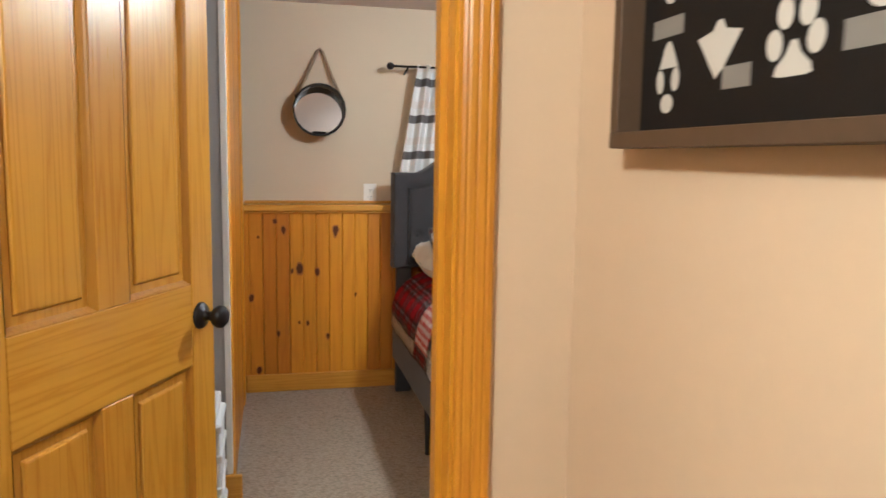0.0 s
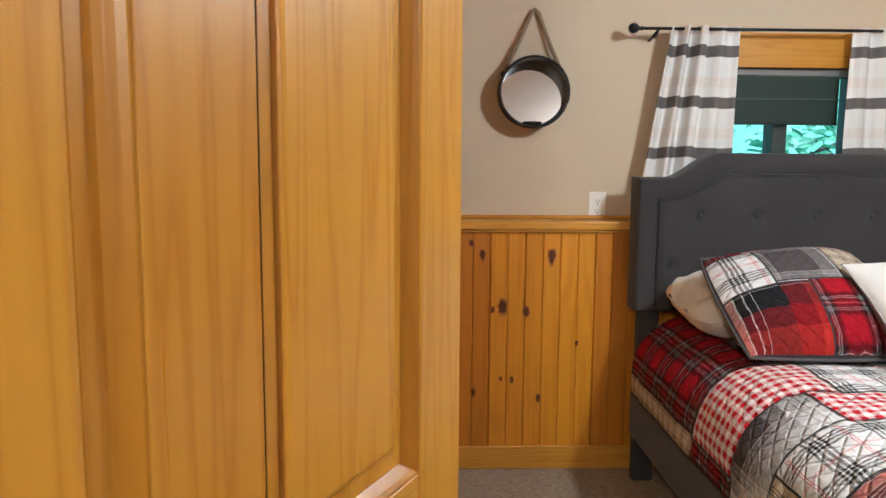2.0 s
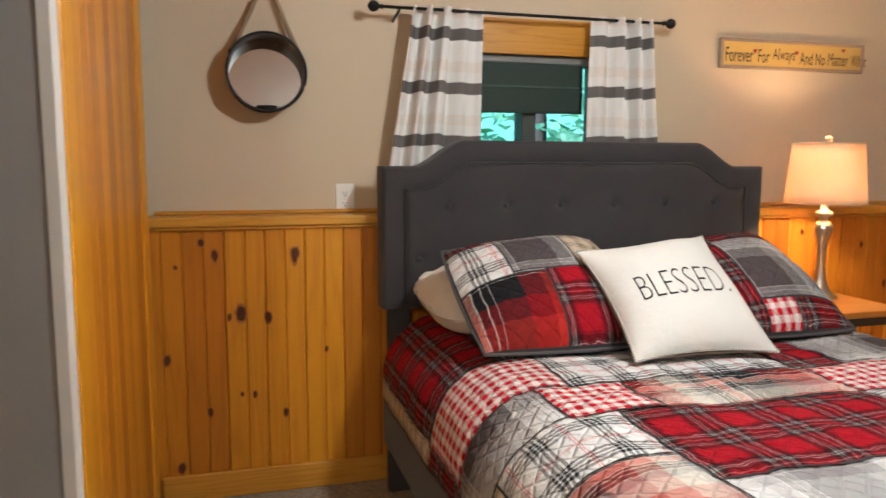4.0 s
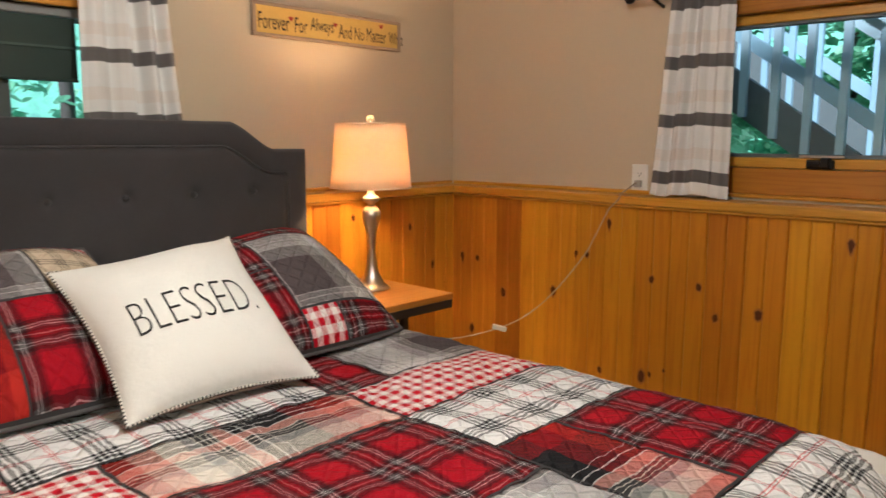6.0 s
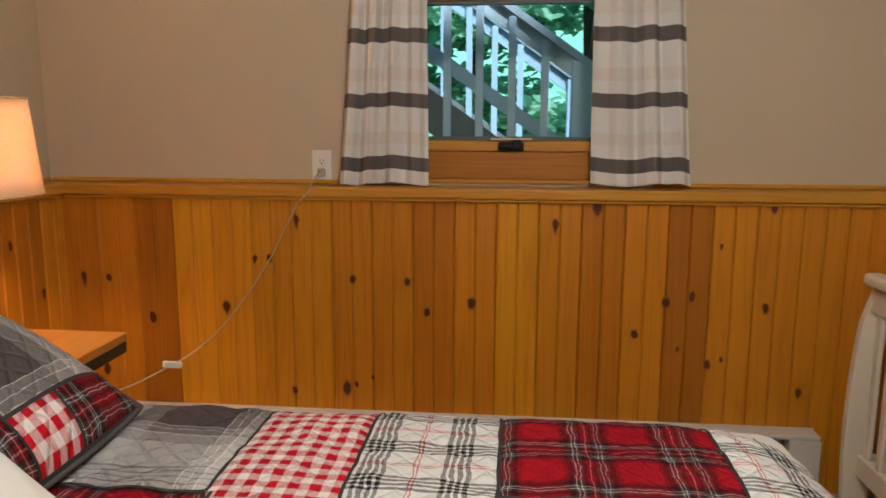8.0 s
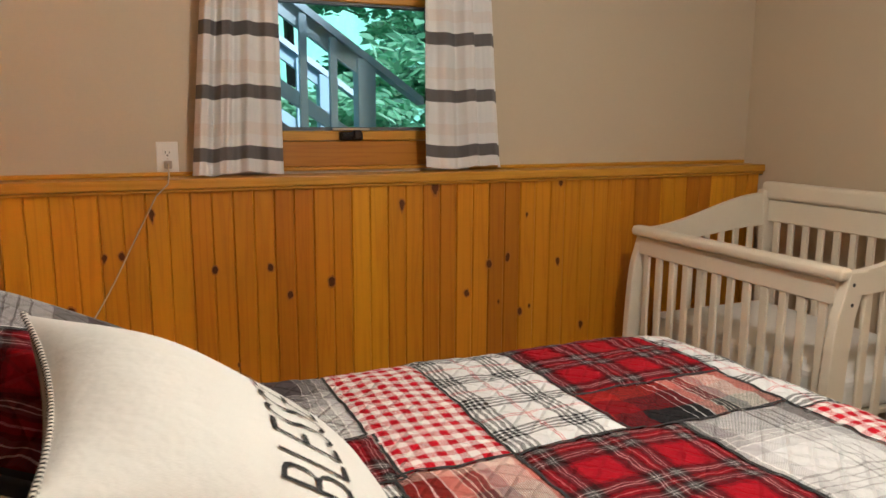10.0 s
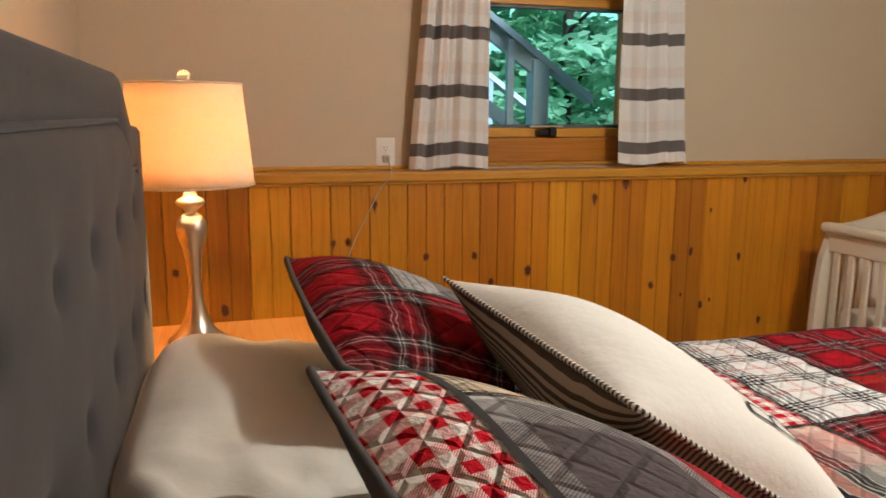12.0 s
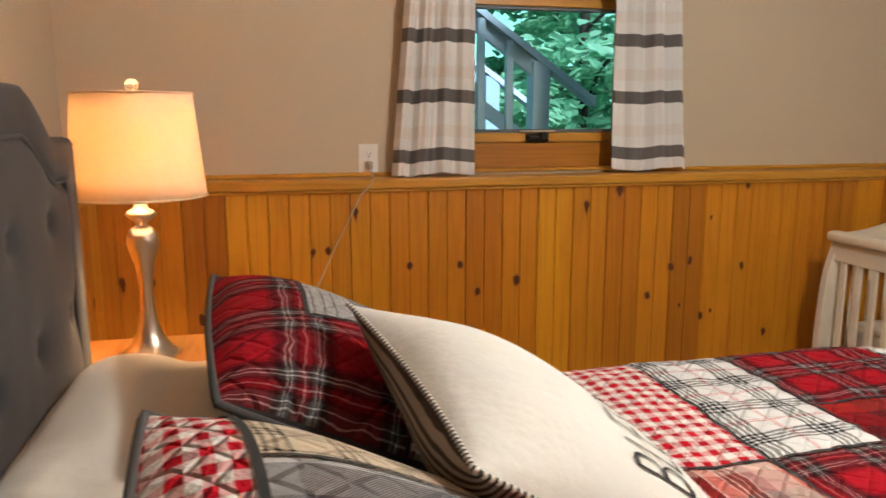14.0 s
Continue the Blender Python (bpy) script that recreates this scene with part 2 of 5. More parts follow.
tartan = plaid("red_tartan", 0.158, lines(RED, 0.158, [
    (0.0, 0.009, DEEP), (0.009, 0.004, GREY), (0.013, 0.0018, PALE), (0.0148, 0.005, GREY), (0.0198, 0.0018, PALE), (0.0216, 0.005, GREY), (0.0266, 0.005, DEEP), (0.0316, 0.006, MAROON),
    (0.0376, 0.0022, (0.62, 0.30, 0.30)), (0.0398, 0.006, MAROON), (0.0458, 0.005, DEEP), (0.0508, 0.005, GREY), (0.0558, 0.0018, PALE), (0.0576, 0.005, GREY), (0.0626, 0.0018, PALE), (0.0644, 0.004, GREY), (0.0684, 0.009, DEEP), (0.0774, 0.006, MAROON), (0.151, 0.007, MAROON)]), 0.004, twill=0.2, deep=0.45)
BRICK, ROSE, CREAM = (0.40, 0.022, 0.014), (0.62, 0.30, 0.25), (0.74, 0.70, 0.62)
buffalo = plaid("buffalo_block", 0.46, [
    (0.0, BLACK), (0.13, BLACK), (0.14, (0.19, 0.006, 0.010)), (0.29, BRICK), (0.44, ROSE), (0.55, CREAM), (0.66, (0.40, 0.40, 0.39)), (0.71, CREAM), (0.717, GREY), (0.735, CREAM), (0.742, GREY), (0.76, CREAM), (0.767, GREY),
    (0.785, CREAM), (0.792, ROSE), (0.85, PALE), (0.857, BLACK), (0.90, PALE), (0.907, BLACK), (0.95, PALE), (0.957, BLACK)], 0.004)
MAUVE, ASH = (0.085, 0.070, 0.074), (0.27, 0.26, 0.26)
grey_check = plaid("grey_block", 0.44, [
    (0.0, MAUVE), (0.20, ASH), (0.32, (0.66, 0.66, 0.66)), (0.38, ASH), (0.388, (0.66, 0.66, 0.66)), (0.42, ASH), (0.428, (0.66, 0.66, 0.66)), (0.46, ASH), (0.468, (0.66, 0.66, 0.66)), (0.50, ASH), (0.508, (0.74, 0.74, 0.74)), (0.72, (0.50, 0.49, 0.50)),
    (0.80, PALE), (0.806, ASH), (0.84, PALE), (0.846, ASH), (0.88, PALE), (0.886, MAUVE)], 0.003)
TAN = (0.60, 0.50, 0.37)
beige_check = plaid("beige_windowpane", 0.060, lines(TAN, 0.060, [(0.0, 0.004, BLACK), (0.009, 0.004, BLACK), (0.018, 0.004, BLACK)]), 0.002)
PLAIDS = {"gingham": gingham, "white": white_check, "tartan": tartan, "buffalo": buffalo, "grey": grey_check, "beige": beige_check}
def striped(name, along, period, share, dark, light, wave=0.0, rough=0.9):
    """Plain stripes in UV metres across one direction."""
    m = Nodes(name)
    tc = m.t.nodes.new("ShaderNodeTexCoord")
    sep = m.t.nodes.new("ShaderNodeSeparateXYZ")
    m.link(tc.outputs["UV"], sep.inputs[0])
    ripple = m.math("MULTIPLY", m.math("SUBTRACT", m.noise(tc.outputs["UV"], 14, 2), 0.5), wave)
    f = m.math("FRACT", m.math("ADD", m.math("DIVIDE", m.math("ADD", sep.outputs[along], ripple), period), 50.0))
    fuzz = m.noise(tc.outputs["UV"], 400, 2)
    col = m.mix(m.math("MULTIPLY", m.math("LESS_THAN", f, share), m.math("ADD", 0.7, m.math("MULTIPLY", fuzz, 0.5))), light, dark)
    m.bump(m.noise(tc.outputs["UV"], 30, 3), 0.3, 0.006)
    return m.finish(col, rough, **{"Specular IOR Level": 0.15})


ticking = striped("brown_ticking", 1, 0.0095, 0.5, (0.050, 0.038, 0.033), (0.34, 0.27, 0.215), 0.004)
stitch = striped("whip_stitch", 0, 0.009, 0.5, BLACK, (0.70, 0.67, 0.60))


def curtain_cloth():
    m = Nodes("striped_curtain")
    tc = m.t.nodes.new("ShaderNodeTexCoord")
    sep = m.t.nodes.new("ShaderNodeSeparateXYZ")
    m.link(tc.outputs["UV"], sep.inputs[0])
    f = m.math("FRACT", m.math("ADD", m.math("DIVIDE", m.math("SUBTRACT", sep.outputs[1], 1.120), 0.213), 0.5))
    dark = m.math("LESS_THAN", m.math("ABSOLUTE", m.math("SUBTRACT", f, 0.5)), 0.110)
    warm = m.math("GREATER_THAN", f, 0.8)
    base = m.mix(m.math("MULTIPLY", warm, 0.6), (0.86, 0.84, 0.82), (0.80, 0.72, 0.66))
    slub = m.noise(m.coords((900, 900, 60)), 1, 2)
    col = m.mix(dark, base, (0.15, 0.135, 0.13))
    col = m.mix(m.math("MULTIPLY", slub, 0.08), col, (0.4, 0.37, 0.35))
    m.bump(slub, 0.2, 0.002)
    m.finish(col, 0.9)
    tr = m.add("BsdfTranslucent")
    m.link(col, tr.inputs["Color"])
    mx = m.add("MixShader")
    mx.inputs[0].default_value = 0.15
    m.link(m.bsdf.outputs[0], mx.inputs[1])
    m.link(tr.outputs[0], mx.inputs[2])
    m.link(mx.outputs[0], m.t.nodes["Material Output"].inputs["Surface"])
    return m.mat


def shade_cloth():
    m = Nodes("lamp_shade_linen")
    w = m.noise(m.coords((60, 60, 600)), 1, 3)
    col = m.mix(w, (0.70, 0.60, 0.45), (0.82, 0.74, 0.60))
    m.finish(col, 0.9)
    tr = m.add("BsdfTranslucent")
    m.link(m.mix(0.6, col, (0.95, 0.62, 0.28)), tr.inputs["Color"])
    mx = m.add("MixShader")
    mx.inputs[0].default_value = 0.25
    m.link(m.bsdf.outputs[0], mx.inputs[1])
    m.link(tr.outputs[0], mx.inputs[2])
    m.link(mx.outputs[0], m.t.nodes["Material Output"].inputs["Surface"])
    return m.mat


def leaf_material():
    m = Nodes("leaf")
    geo = m.t.nodes.new("ShaderNodeNewGeometry")
    col = m.ramp(geo.outputs["Random Per Island"], (0.0, (0.17, 0.38, 0.22)), (0.5, (0.27, 0.55, 0.34)), (1.0, (0.40, 0.66, 0.45)))
    m.finish(col, 0.5)
    tr = m.add("BsdfTranslucent")
    m.link(col, tr.inputs["Color"])
    mx = m.add("MixShader")
    mx.inputs[0].default_value = 0.52
    m.link(m.bsdf.outputs[0], mx.inputs[1])
    m.link(tr.outputs[0], mx.inputs[2])
    m.link(mx.outputs[0], m.t.nodes["Material Output"].inputs["Surface"])
    return m.mat


curtain_mat, shade_mat, leaf_mat = curtain_cloth(), shade_cloth(), leaf_material()
glass_mat = Nodes("window_glass").finish((0.95, 1.0, 0.98), 0.0, **{"Transmission Weight": 1.0, "IOR": 1.1})
crystal_mat = Nodes("crystal").finish((1.0, 0.95, 0.85), 0.03, **{"Transmission Weight": 1.0, "IOR": 1.5})
mirror_mat = Nodes("mirror_silver").finish((0.88, 0.90, 0.90), 0.015, 1.0)
sign_yellow = plain("yellow_sign_board", (0.60, 0.40, 0.10), 0.6, vary=0.2, scale=40)
sign_frame = plain("weathered_sign_edge", (0.33, 0.24, 0.17), 0.7, vary=0.3, scale=60)
sign_black = plain("black_sign_board", (0.012, 0.010, 0.009), 0.7, vary=0.2, **{"Specular IOR Level": 0.12})
sign_wood = plain("brown_frame_wood", (0.075, 0.044, 0.022), 0.6, vary=0.3, scale=50)
sign_white = plain("white_sign_print", (0.52, 0.49, 0.44), 0.7, vary=0.05)
heart_red = plain("red_heart_paint", (0.30, 0.03, 0.02), 0.6)
ground_mat = plain("forest_floor", (0.07, 0.08, 0.045), 0.95, vary=0.4, scale=3, bump=0.5)


def glowing_woods():
    """Distant leaves, sun flecks and dark depth painted in, glowing as a plain backdrop."""
    m = Nodes("glowing_woods")
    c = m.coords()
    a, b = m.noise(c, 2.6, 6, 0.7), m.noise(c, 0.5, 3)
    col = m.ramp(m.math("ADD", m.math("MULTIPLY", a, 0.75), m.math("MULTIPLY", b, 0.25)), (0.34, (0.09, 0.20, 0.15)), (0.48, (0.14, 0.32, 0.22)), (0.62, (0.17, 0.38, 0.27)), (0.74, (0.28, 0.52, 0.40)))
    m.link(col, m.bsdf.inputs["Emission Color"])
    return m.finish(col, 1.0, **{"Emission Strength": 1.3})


far_glow = glowing_woods()
matt_clothes = plain("bin_white", (0.78, 0.80, 0.80), 0.45, vary=0.03)

# ---- builders ----


def box(bm, x0, x1, y0, y1, z0, z1, bevel=0.0, segments=1):
    made = bmesh.ops.create_cube(bm, size=1.0)["verts"]
    for v in made:
        v.co = Vector((x0 + (v.co.x + 0.5) * (x1 - x0), y0 + (v.co.y + 0.5) * (y1 - y0), z0 + (v.co.z + 0.5) * (z1 - z0)))
    if bevel:
        edges = list({e for v in made for e in v.link_edges})
        bmesh.ops.bevel(bm, geom=edges, offset=bevel, segments=segments, profile=0.5, affect="EDGES")
    return bm


def boxes(*rows, bevel=0.0, segments=1):
    bm = bmesh.new()
    for r in rows:
        one = box(bmesh.new(), *r, bevel=bevel, segments=segments)
        me = bpy.data.meshes.new("tmp")
        one.to_mesh(me)
        bm.from_mesh(me)
        bpy.data.meshes.remove(me)
        one.free()
    return bm


def mesh_of(name, bm, material, smooth=False):
    me = bpy.data.meshes.new(name)
    bm.normal_update()
    bm.to_mesh(me)
    bm.free()
    me.materials.append(material)
    if smooth:
        me.polygons.foreach_set("use_smooth", [True] * len(me.polygons))
    return me


def part(name, bm, material, parent=None, label="", smooth=False, kind=""):
    """One mesh object, its vertices in world metres, under a thing or a part."""
    me = bm if isinstance(bm, bpy.types.Mesh) else mesh_of(name, bm, material, smooth)
    ob = new(name, me)
    if parent:
        ob.parent = parent
        ob.matrix_parent_inverse = base_of(parent).inverted()
    return tagged(ob, label, kind=kind)


def base_of(ob):
    m = ob.matrix_basis.copy()
    while ob.parent:
        m = ob.parent.matrix_basis @ ob.matrix_parent_inverse @ m
        ob = ob.parent
    return m


def thing(name, place, label, category, group=""):
    ob = new(name)
    ob.empty_display_size = 0.05
    ob.matrix_basis = Matrix.Translation(place)
    return tagged(ob, label, category, group)


def lathe(profile, place, steps=32):
    """A turned solid: (radius, height) rows round an upright axis."""
    bm = bmesh.new()
    rings = []
    for r, z in profile:
        rings.append([bm.verts.new((place[0] + r * math.cos(2 * math.pi * i / steps), place[1] + r * math.sin(2 * math.pi * i / steps), place[2] + z)) for i in range(steps)])
    for a, b in zip(rings, rings[1:]):
        for i in range(steps):
            j = (i + 1) % steps
            bm.faces.new((a[i], a[j], b[j], b[i]))
    bm.faces.new(rings[0][::-1])
    bm.faces.new(rings[-1])
    return bm


def tube(points, radius, sides=8, closed=False, uv=False):
    """A round cord through points."""
    bm = bmesh.new()
    layer = bm.loops.layers.uv.new("UVMap") if uv else None
    pts = [Vector(p) for p in points]
    n = len(pts)
    rings, dist = [], [0.0]
    for i in range(1, n + 1):
        dist.append(dist[-1] + (pts[i % n] - pts[i - 1]).length)
    up = Vector((0, 0, 1))
    for i, p in enumerate(pts):
        d = (pts[(i + 1) % n] - pts[i - 1]) if closed or 0 < i < n - 1 else (pts[min(i + 1, n - 1)] - pts[max(i - 1, 0)])
        d.normalize()
        side = d.cross(up if abs(d.z) < 0.95 else Vector((1, 0, 0))).normalized()
        top = side.cross(d)
        rings.append([bm.verts.new(p + radius * (math.cos(2 * math.pi * k / sides) * side + math.sin(2 * math.pi * k / sides) * top)) for k in range(sides)])
    for i in range(n if closed else n - 1):
        a, b = rings[i], rings[(i + 1) % n]
        for k in range(sides):
            f = bm.faces.new((a[k], a[(k + 1) % sides], b[(k + 1) % sides], b[k]))
            if uv:
                for lp, d in zip(f.loops, (dist[i], dist[i], dist[i + 1], dist[i + 1])):
                    lp[layer].uv = (d, 0)
    if not closed:
        bm.faces.new(rings[0][::-1])
        bm.faces.new(rings[-1])
    return bm


def sheet(fn, u0, u1, v0, v1, nu, nv):
    """A grid surface; fn(u, v) gives the place. UVs are u, v in metres."""
    bm = bmesh.new()
    layer = bm.loops.layers.uv.new("UVMap")
    grid = [[(bm.verts.new(fn(u0 + (u1 - u0) * i / nu, v0 + (v1 - v0) * j / nv)), u0 + (u1 - u0) * i / nu, v0 + (v1 - v0) * j / nv) for j in range(nv + 1)] for i in range(nu + 1)]
    for i in range(nu):
        for j in range(nv):
            q = (grid[i][j], grid[i + 1][j], grid[i + 1][j + 1], grid[i][j + 1])
            f = bm.faces.new([c[0] for c in q])
            for lp, c in zip(f.loops, q):
                lp[layer].uv = (c[1], c[2])
    return bm


def text_mesh(words, height, squeeze=1.0, weight=0.0):
    """A flat mesh of words, its width and height from 0, in its own plane."""
    cu = bpy.data.curves.new("words", "FONT")
    cu.body, cu.size, cu.offset, cu.resolution_u = words, 1.0, weight, 3
    ob = new("words", cu)
    dg = bpy.context.evaluated_depsgraph_get()
    me = bpy.data.meshes.new_from_object(ob.evaluated_get(dg))
    bpy.data.objects.remove(ob)
    co = np.array([v.co for v in me.vertices])
    lo, hi = co.min(0), co.max(0)
    s = height / (hi[1] - lo[1])
    for v in me.vertices:
        v.co = Vector(((v.co.x - lo[0]) * s * squeeze, (v.co.y - lo[1]) * s, 0))
    return me, (hi[0] - lo[0]) * s * squeeze


# ---- the large structure ----
XE, XU = 3.18, 3.295      # east boards, east upper wall
YB, YU = 4.255, 4.365     # head-wall boards, head-wall upper
YS, YD0, YD1 = 0.685, 1.21, 1.33   # south wall, door wall
XC = -0.185               # closet face
TOP, RAIL = 2.13, 1.040
JL, JR = -0.53, 0.228     # door opening
HALL_E = 0.427

floor = tagged(part("floor", boxes((-2.2, 3.6, -2.6, 4.6, -0.06, 0.0)), carpet_mat), "beige looped wall-to-wall carpet", "floor", kind="structure")
ceiling = tagged(part("ceiling", boxes((-2.2, 3.6, -2.6, 4.6, TOP, TOP + 0.1)), ceiling_mat), "smooth pale painted low ceiling", "ceiling", kind="structure")

W1Y0, W1Y1, W1Z0, W1Z1 = 2.23, 3.10, 1.05, 1.76   # east window opening
wall_e = tagged(part("wall_east", boxes((XE + 0.02, 3.52, 0.4, 4.6, 0, RAIL - 0.03), (XU, 3.52, 0.4, W1Y0, RAIL - 0.03, TOP), (XU, 3.52, W1Y1, 4.6, RAIL - 0.03, TOP),
                                               (XU, 3.52, W1Y0, W1Y1, RAIL - 0.03, W1Z0), (XU, 3.52, W1Y0, W1Y1, W1Z1, TOP)), drywall), "beige painted wall above pine boards", "wall", kind="structure")
W2X0, W2X1, W2Z0, W2Z1 = 0.90, 1.64, 1.05, 1.67   # head-wall window opening
wall_n = tagged(part("wall_north", boxes((-2.2, XE + 0.02, YB + 0.02, 4.6, 0, RAIL - 0.03), (-2.2, W2X0, YU, 4.6, RAIL - 0.03, TOP), (W2X1, XU, YU, 4.6, RAIL - 0.03, TOP),
                                                (W2X0, W2X1, YU, 4.6, RAIL - 0.03, W2Z0), (W2X0, W2X1, YU, 4.6, W2Z1, TOP)), drywall), "beige painted wall above pine boards", "wall", kind="structure")
wall_s = tagged(part("wall_south", boxes((HALL_E + 0.11, 3.52, YS - 0.15, YS, 0, TOP)), drywall), "plain beige painted wall behind the crib", "wall", kind="structure")
wall_d = tagged(part("wall_door", boxes((JR + 0.02, HALL_E + 0.11, YD0, YD1, 0, TOP), (-2.2, JL - 0.02, YD0, YD1, 0, TOP), (JL - 0.02, JR + 0.02, YD0, YD1, 2.03, TOP)), hallwall), "beige painted wall round the bedroom door", "wall", kind="structure")
wall_h = tagged(part("wall_hall_east", boxes((HALL_E, HALL_E + 0.11, -2.6, YD0, 0, TOP)), hallwall), "warm beige painted hallway wall", "wall", kind="structure")
tagged(part("wall_hall_west", boxes((-2.2, -2.1, -2.6, YD0, 0, TOP)), hallwall), "warm beige painted hallway wall", "wall", kind="structure")
tagged(part("wall_hall_south", boxes((-2.1, HALL_E, -2.6, -2.5, 0, TOP)), hallwall), "warm beige painted hallway wall", "wall", kind="structure")
tagged(part("wall_west", boxes((-1.5, -1.4, YD1, 2.84, 0, TOP)), drywall), "beige painted wall beside the door", "wall", kind="structure")
wall_c = tagged(part("wall_closet", boxes((-1.5, XC - 0.02, 2.84, 2.95, 0, TOP), (XC - 0.12, XC - 0.02, 2.95, 3.0, 0, TOP), (XC - 0.12, XC - 0.02, 3.0, 4.0, 2.03, TOP), (XC - 0.12, XC - 0.02, 4.0, 4.365, 0, TOP)), greywall), "grey painted closet wall with an outside corner", "wall", kind="structure")

# ---- rails, skirtings, casings ----


def rail_profile(x0, x1, y0, y1, grain, name):
    return tagged(part(name, boxes((x0, x1, y0, y1, RAIL - 0.034, RAIL), bevel=0.005, segments=2), grain), "honey pine ledge capping the boards", "trim", kind="structure")


rail_profile(XC - 0.02, XU - 0.002, YB - 0.022, YU - 0.002, pine_x, "trim_ledge_north")
rail_profile(XE - 0.022, XU - 0.002, YS + 0.002, YB - 0.024, pine_y, "trim_ledge_east")
tagged(part("trim_under_ledge_north", boxes((XC, XE - 0.016, YB - 0.014, YB + 0.018, RAIL - 0.046, RAIL - 0.035), bevel=0.003), pine_x), "honey pine moulding under the ledge", "trim", kind="structure")
tagged(part("trim_under_ledge_east", boxes((XE - 0.014, XE + 0.018, YS + 0.004, YB - 0.016, RAIL - 0.046, RAIL - 0.035), bevel=0.003), pine_y), "honey pine moulding under the ledge", "trim", kind="structure")
tagged(part("trim_back_bead_north", boxes((XC, XU - 0.014, YU - 0.013, YU - 0.001, RAIL + 0.001, RAIL + 0.016), bevel=0.003), pine_x), "thin pine bead at the wall", "trim", kind="structure")
tagged(part("trim_back_bead_east", boxes((XU - 0.013, XU - 0.001, YS + 0.01, W1Y0 - 0.06, RAIL + 0.001, RAIL + 0.016), (XU - 0.013, XU - 0.001, W1Y1 + 0.06, YU - 0.015, RAIL + 0.001, RAIL + 0.016), bevel=0.003), pine_y), "thin pine bead at the wall", "trim", kind="structure")
tagged(part("baseboard_north", boxes((XC + 0.002, XE - 0.002, YB - 0.016, YB - 0.001, 0, 0.098), bevel=0.004), pine_x), "honey pine baseboard", "baseboard", kind="structure")
tagged(part("baseboard_closet", boxes((-1.4, XC + 0.03, 2.822, 2.838, 0, 0.14), bevel=0.004), pine_x), "honey pine baseboard", "baseboard", kind="structure")
tagged(part("baseboard_hall", boxes((JR + 0.07, HALL_E - 0.016, YD0 - 0.016, YD0 - 0.001, 0, 0.1), (HALL_E - 0.015, HALL_E - 0.001, -2.4, YD0 - 0.001, 0, 0.1), bevel=0.004), casing_z), "honey pine hallway baseboard", "baseboard", kind="structure")


def casing(name, x0, x1, y, side, z1, material):
    """A fluted upright casing board on a wall face at y."""
    bm = bmesh.new()
    w = x1 - x0
    prof = [(0, 0), (0, 0.010), (0.06, 0.014), (0.14, 0.016), (0.2, 0.014), (0.27, 0.016), (0.4, 0.017), (0.46, 0.015), (0.52, 0.017), (0.68, 0.018), (0.74, 0.016), (0.8, 0.018), (0.94, 0.016), (1, 0.010), (1, 0)]
    rings = [[bm.verts.new((x0 + w * a, y + side * d, z)) for a, d in prof] for z in (0.0, z1)]
    n = len(prof)
    for i in range(n):
        j = (i + 1) % n
        bm.faces.new((rings[0][i], rings[0][j], rings[1][j], rings[1][i]))
    bm.faces.new(rings[0])
    bm.faces.new(rings[1][::-1])
    return tagged(part(name, bm, material), "fluted orange pine door casing", "trim", kind="structure")


casing("trim_casing_hall_right", JR + 0.006, JR + 0.064, YD0 - 0.001, -1, 2.09, casing_z)
casing("trim_casing_hall_left", JL - 0.064, JL - 0.006, YD0 - 0.001, -1, 2.09, casing_z)
casing("trim_casing_room_right", JR + 0.006, JR + 0.064, YD1 + 0.001, 1, 2.09, casing_z)
casing("trim_casing_room_left", JL - 0.064, JL - 0.006, YD1 + 0.001, 1, 2.09, casing_z)
tagged(part("trim_door_jamb", boxes((JR, JR + 0.019, YD0 - 0.001, YD1 + 0.001, 0, 2.03), (JL - 0.019, JL, YD0 - 0.001, YD1 + 0.001, 0, 2.03), (JL, JR, YD0 - 0.001, YD1 + 0.001, 2.011, 2.03),
                                   (JR - 0.012, JR, YD1 - 0.075, YD1 - 0.04, 0, 2.01)), casing_z), "orange pine door jamb and stop", "trim", kind="structure")
tagged(part("trim_casing_hall_top", boxes((JL - 0.064, JR + 0.064, YD0 - 0.018, YD0 - 0.001, 2.092, 2.128)), casing_z), "orange pine head casing", "trim", kind="structure")
tagged(part("trim_casing_room_top", boxes((JL - 0.064, JR + 0.064, YD1 + 0.001, YD1 + 0.018, 2.033, 2.128)), casing_z), "orange pine head casing", "trim", kind="structure")
tagged(part("trim_closet_casing", boxes((XC - 0.018, XC, 2.90, 2.998, 0, 2.09), (XC - 0.018, XC, 4.03, 4.18, 0, 2.09), (XC - 0.018, XC, 3.0, 4.03, 2.032, 2.09), bevel=0.003), pine_z), "honey pine closet casing", "trim", kind="structure")
tagged(part("trim_corner_bead", boxes((XC - 0.024, XC - 0.004, 2.838, 2.898, 0.14, TOP)), white_plastic), "thin white painted corner edge", "trim", kind="structure")


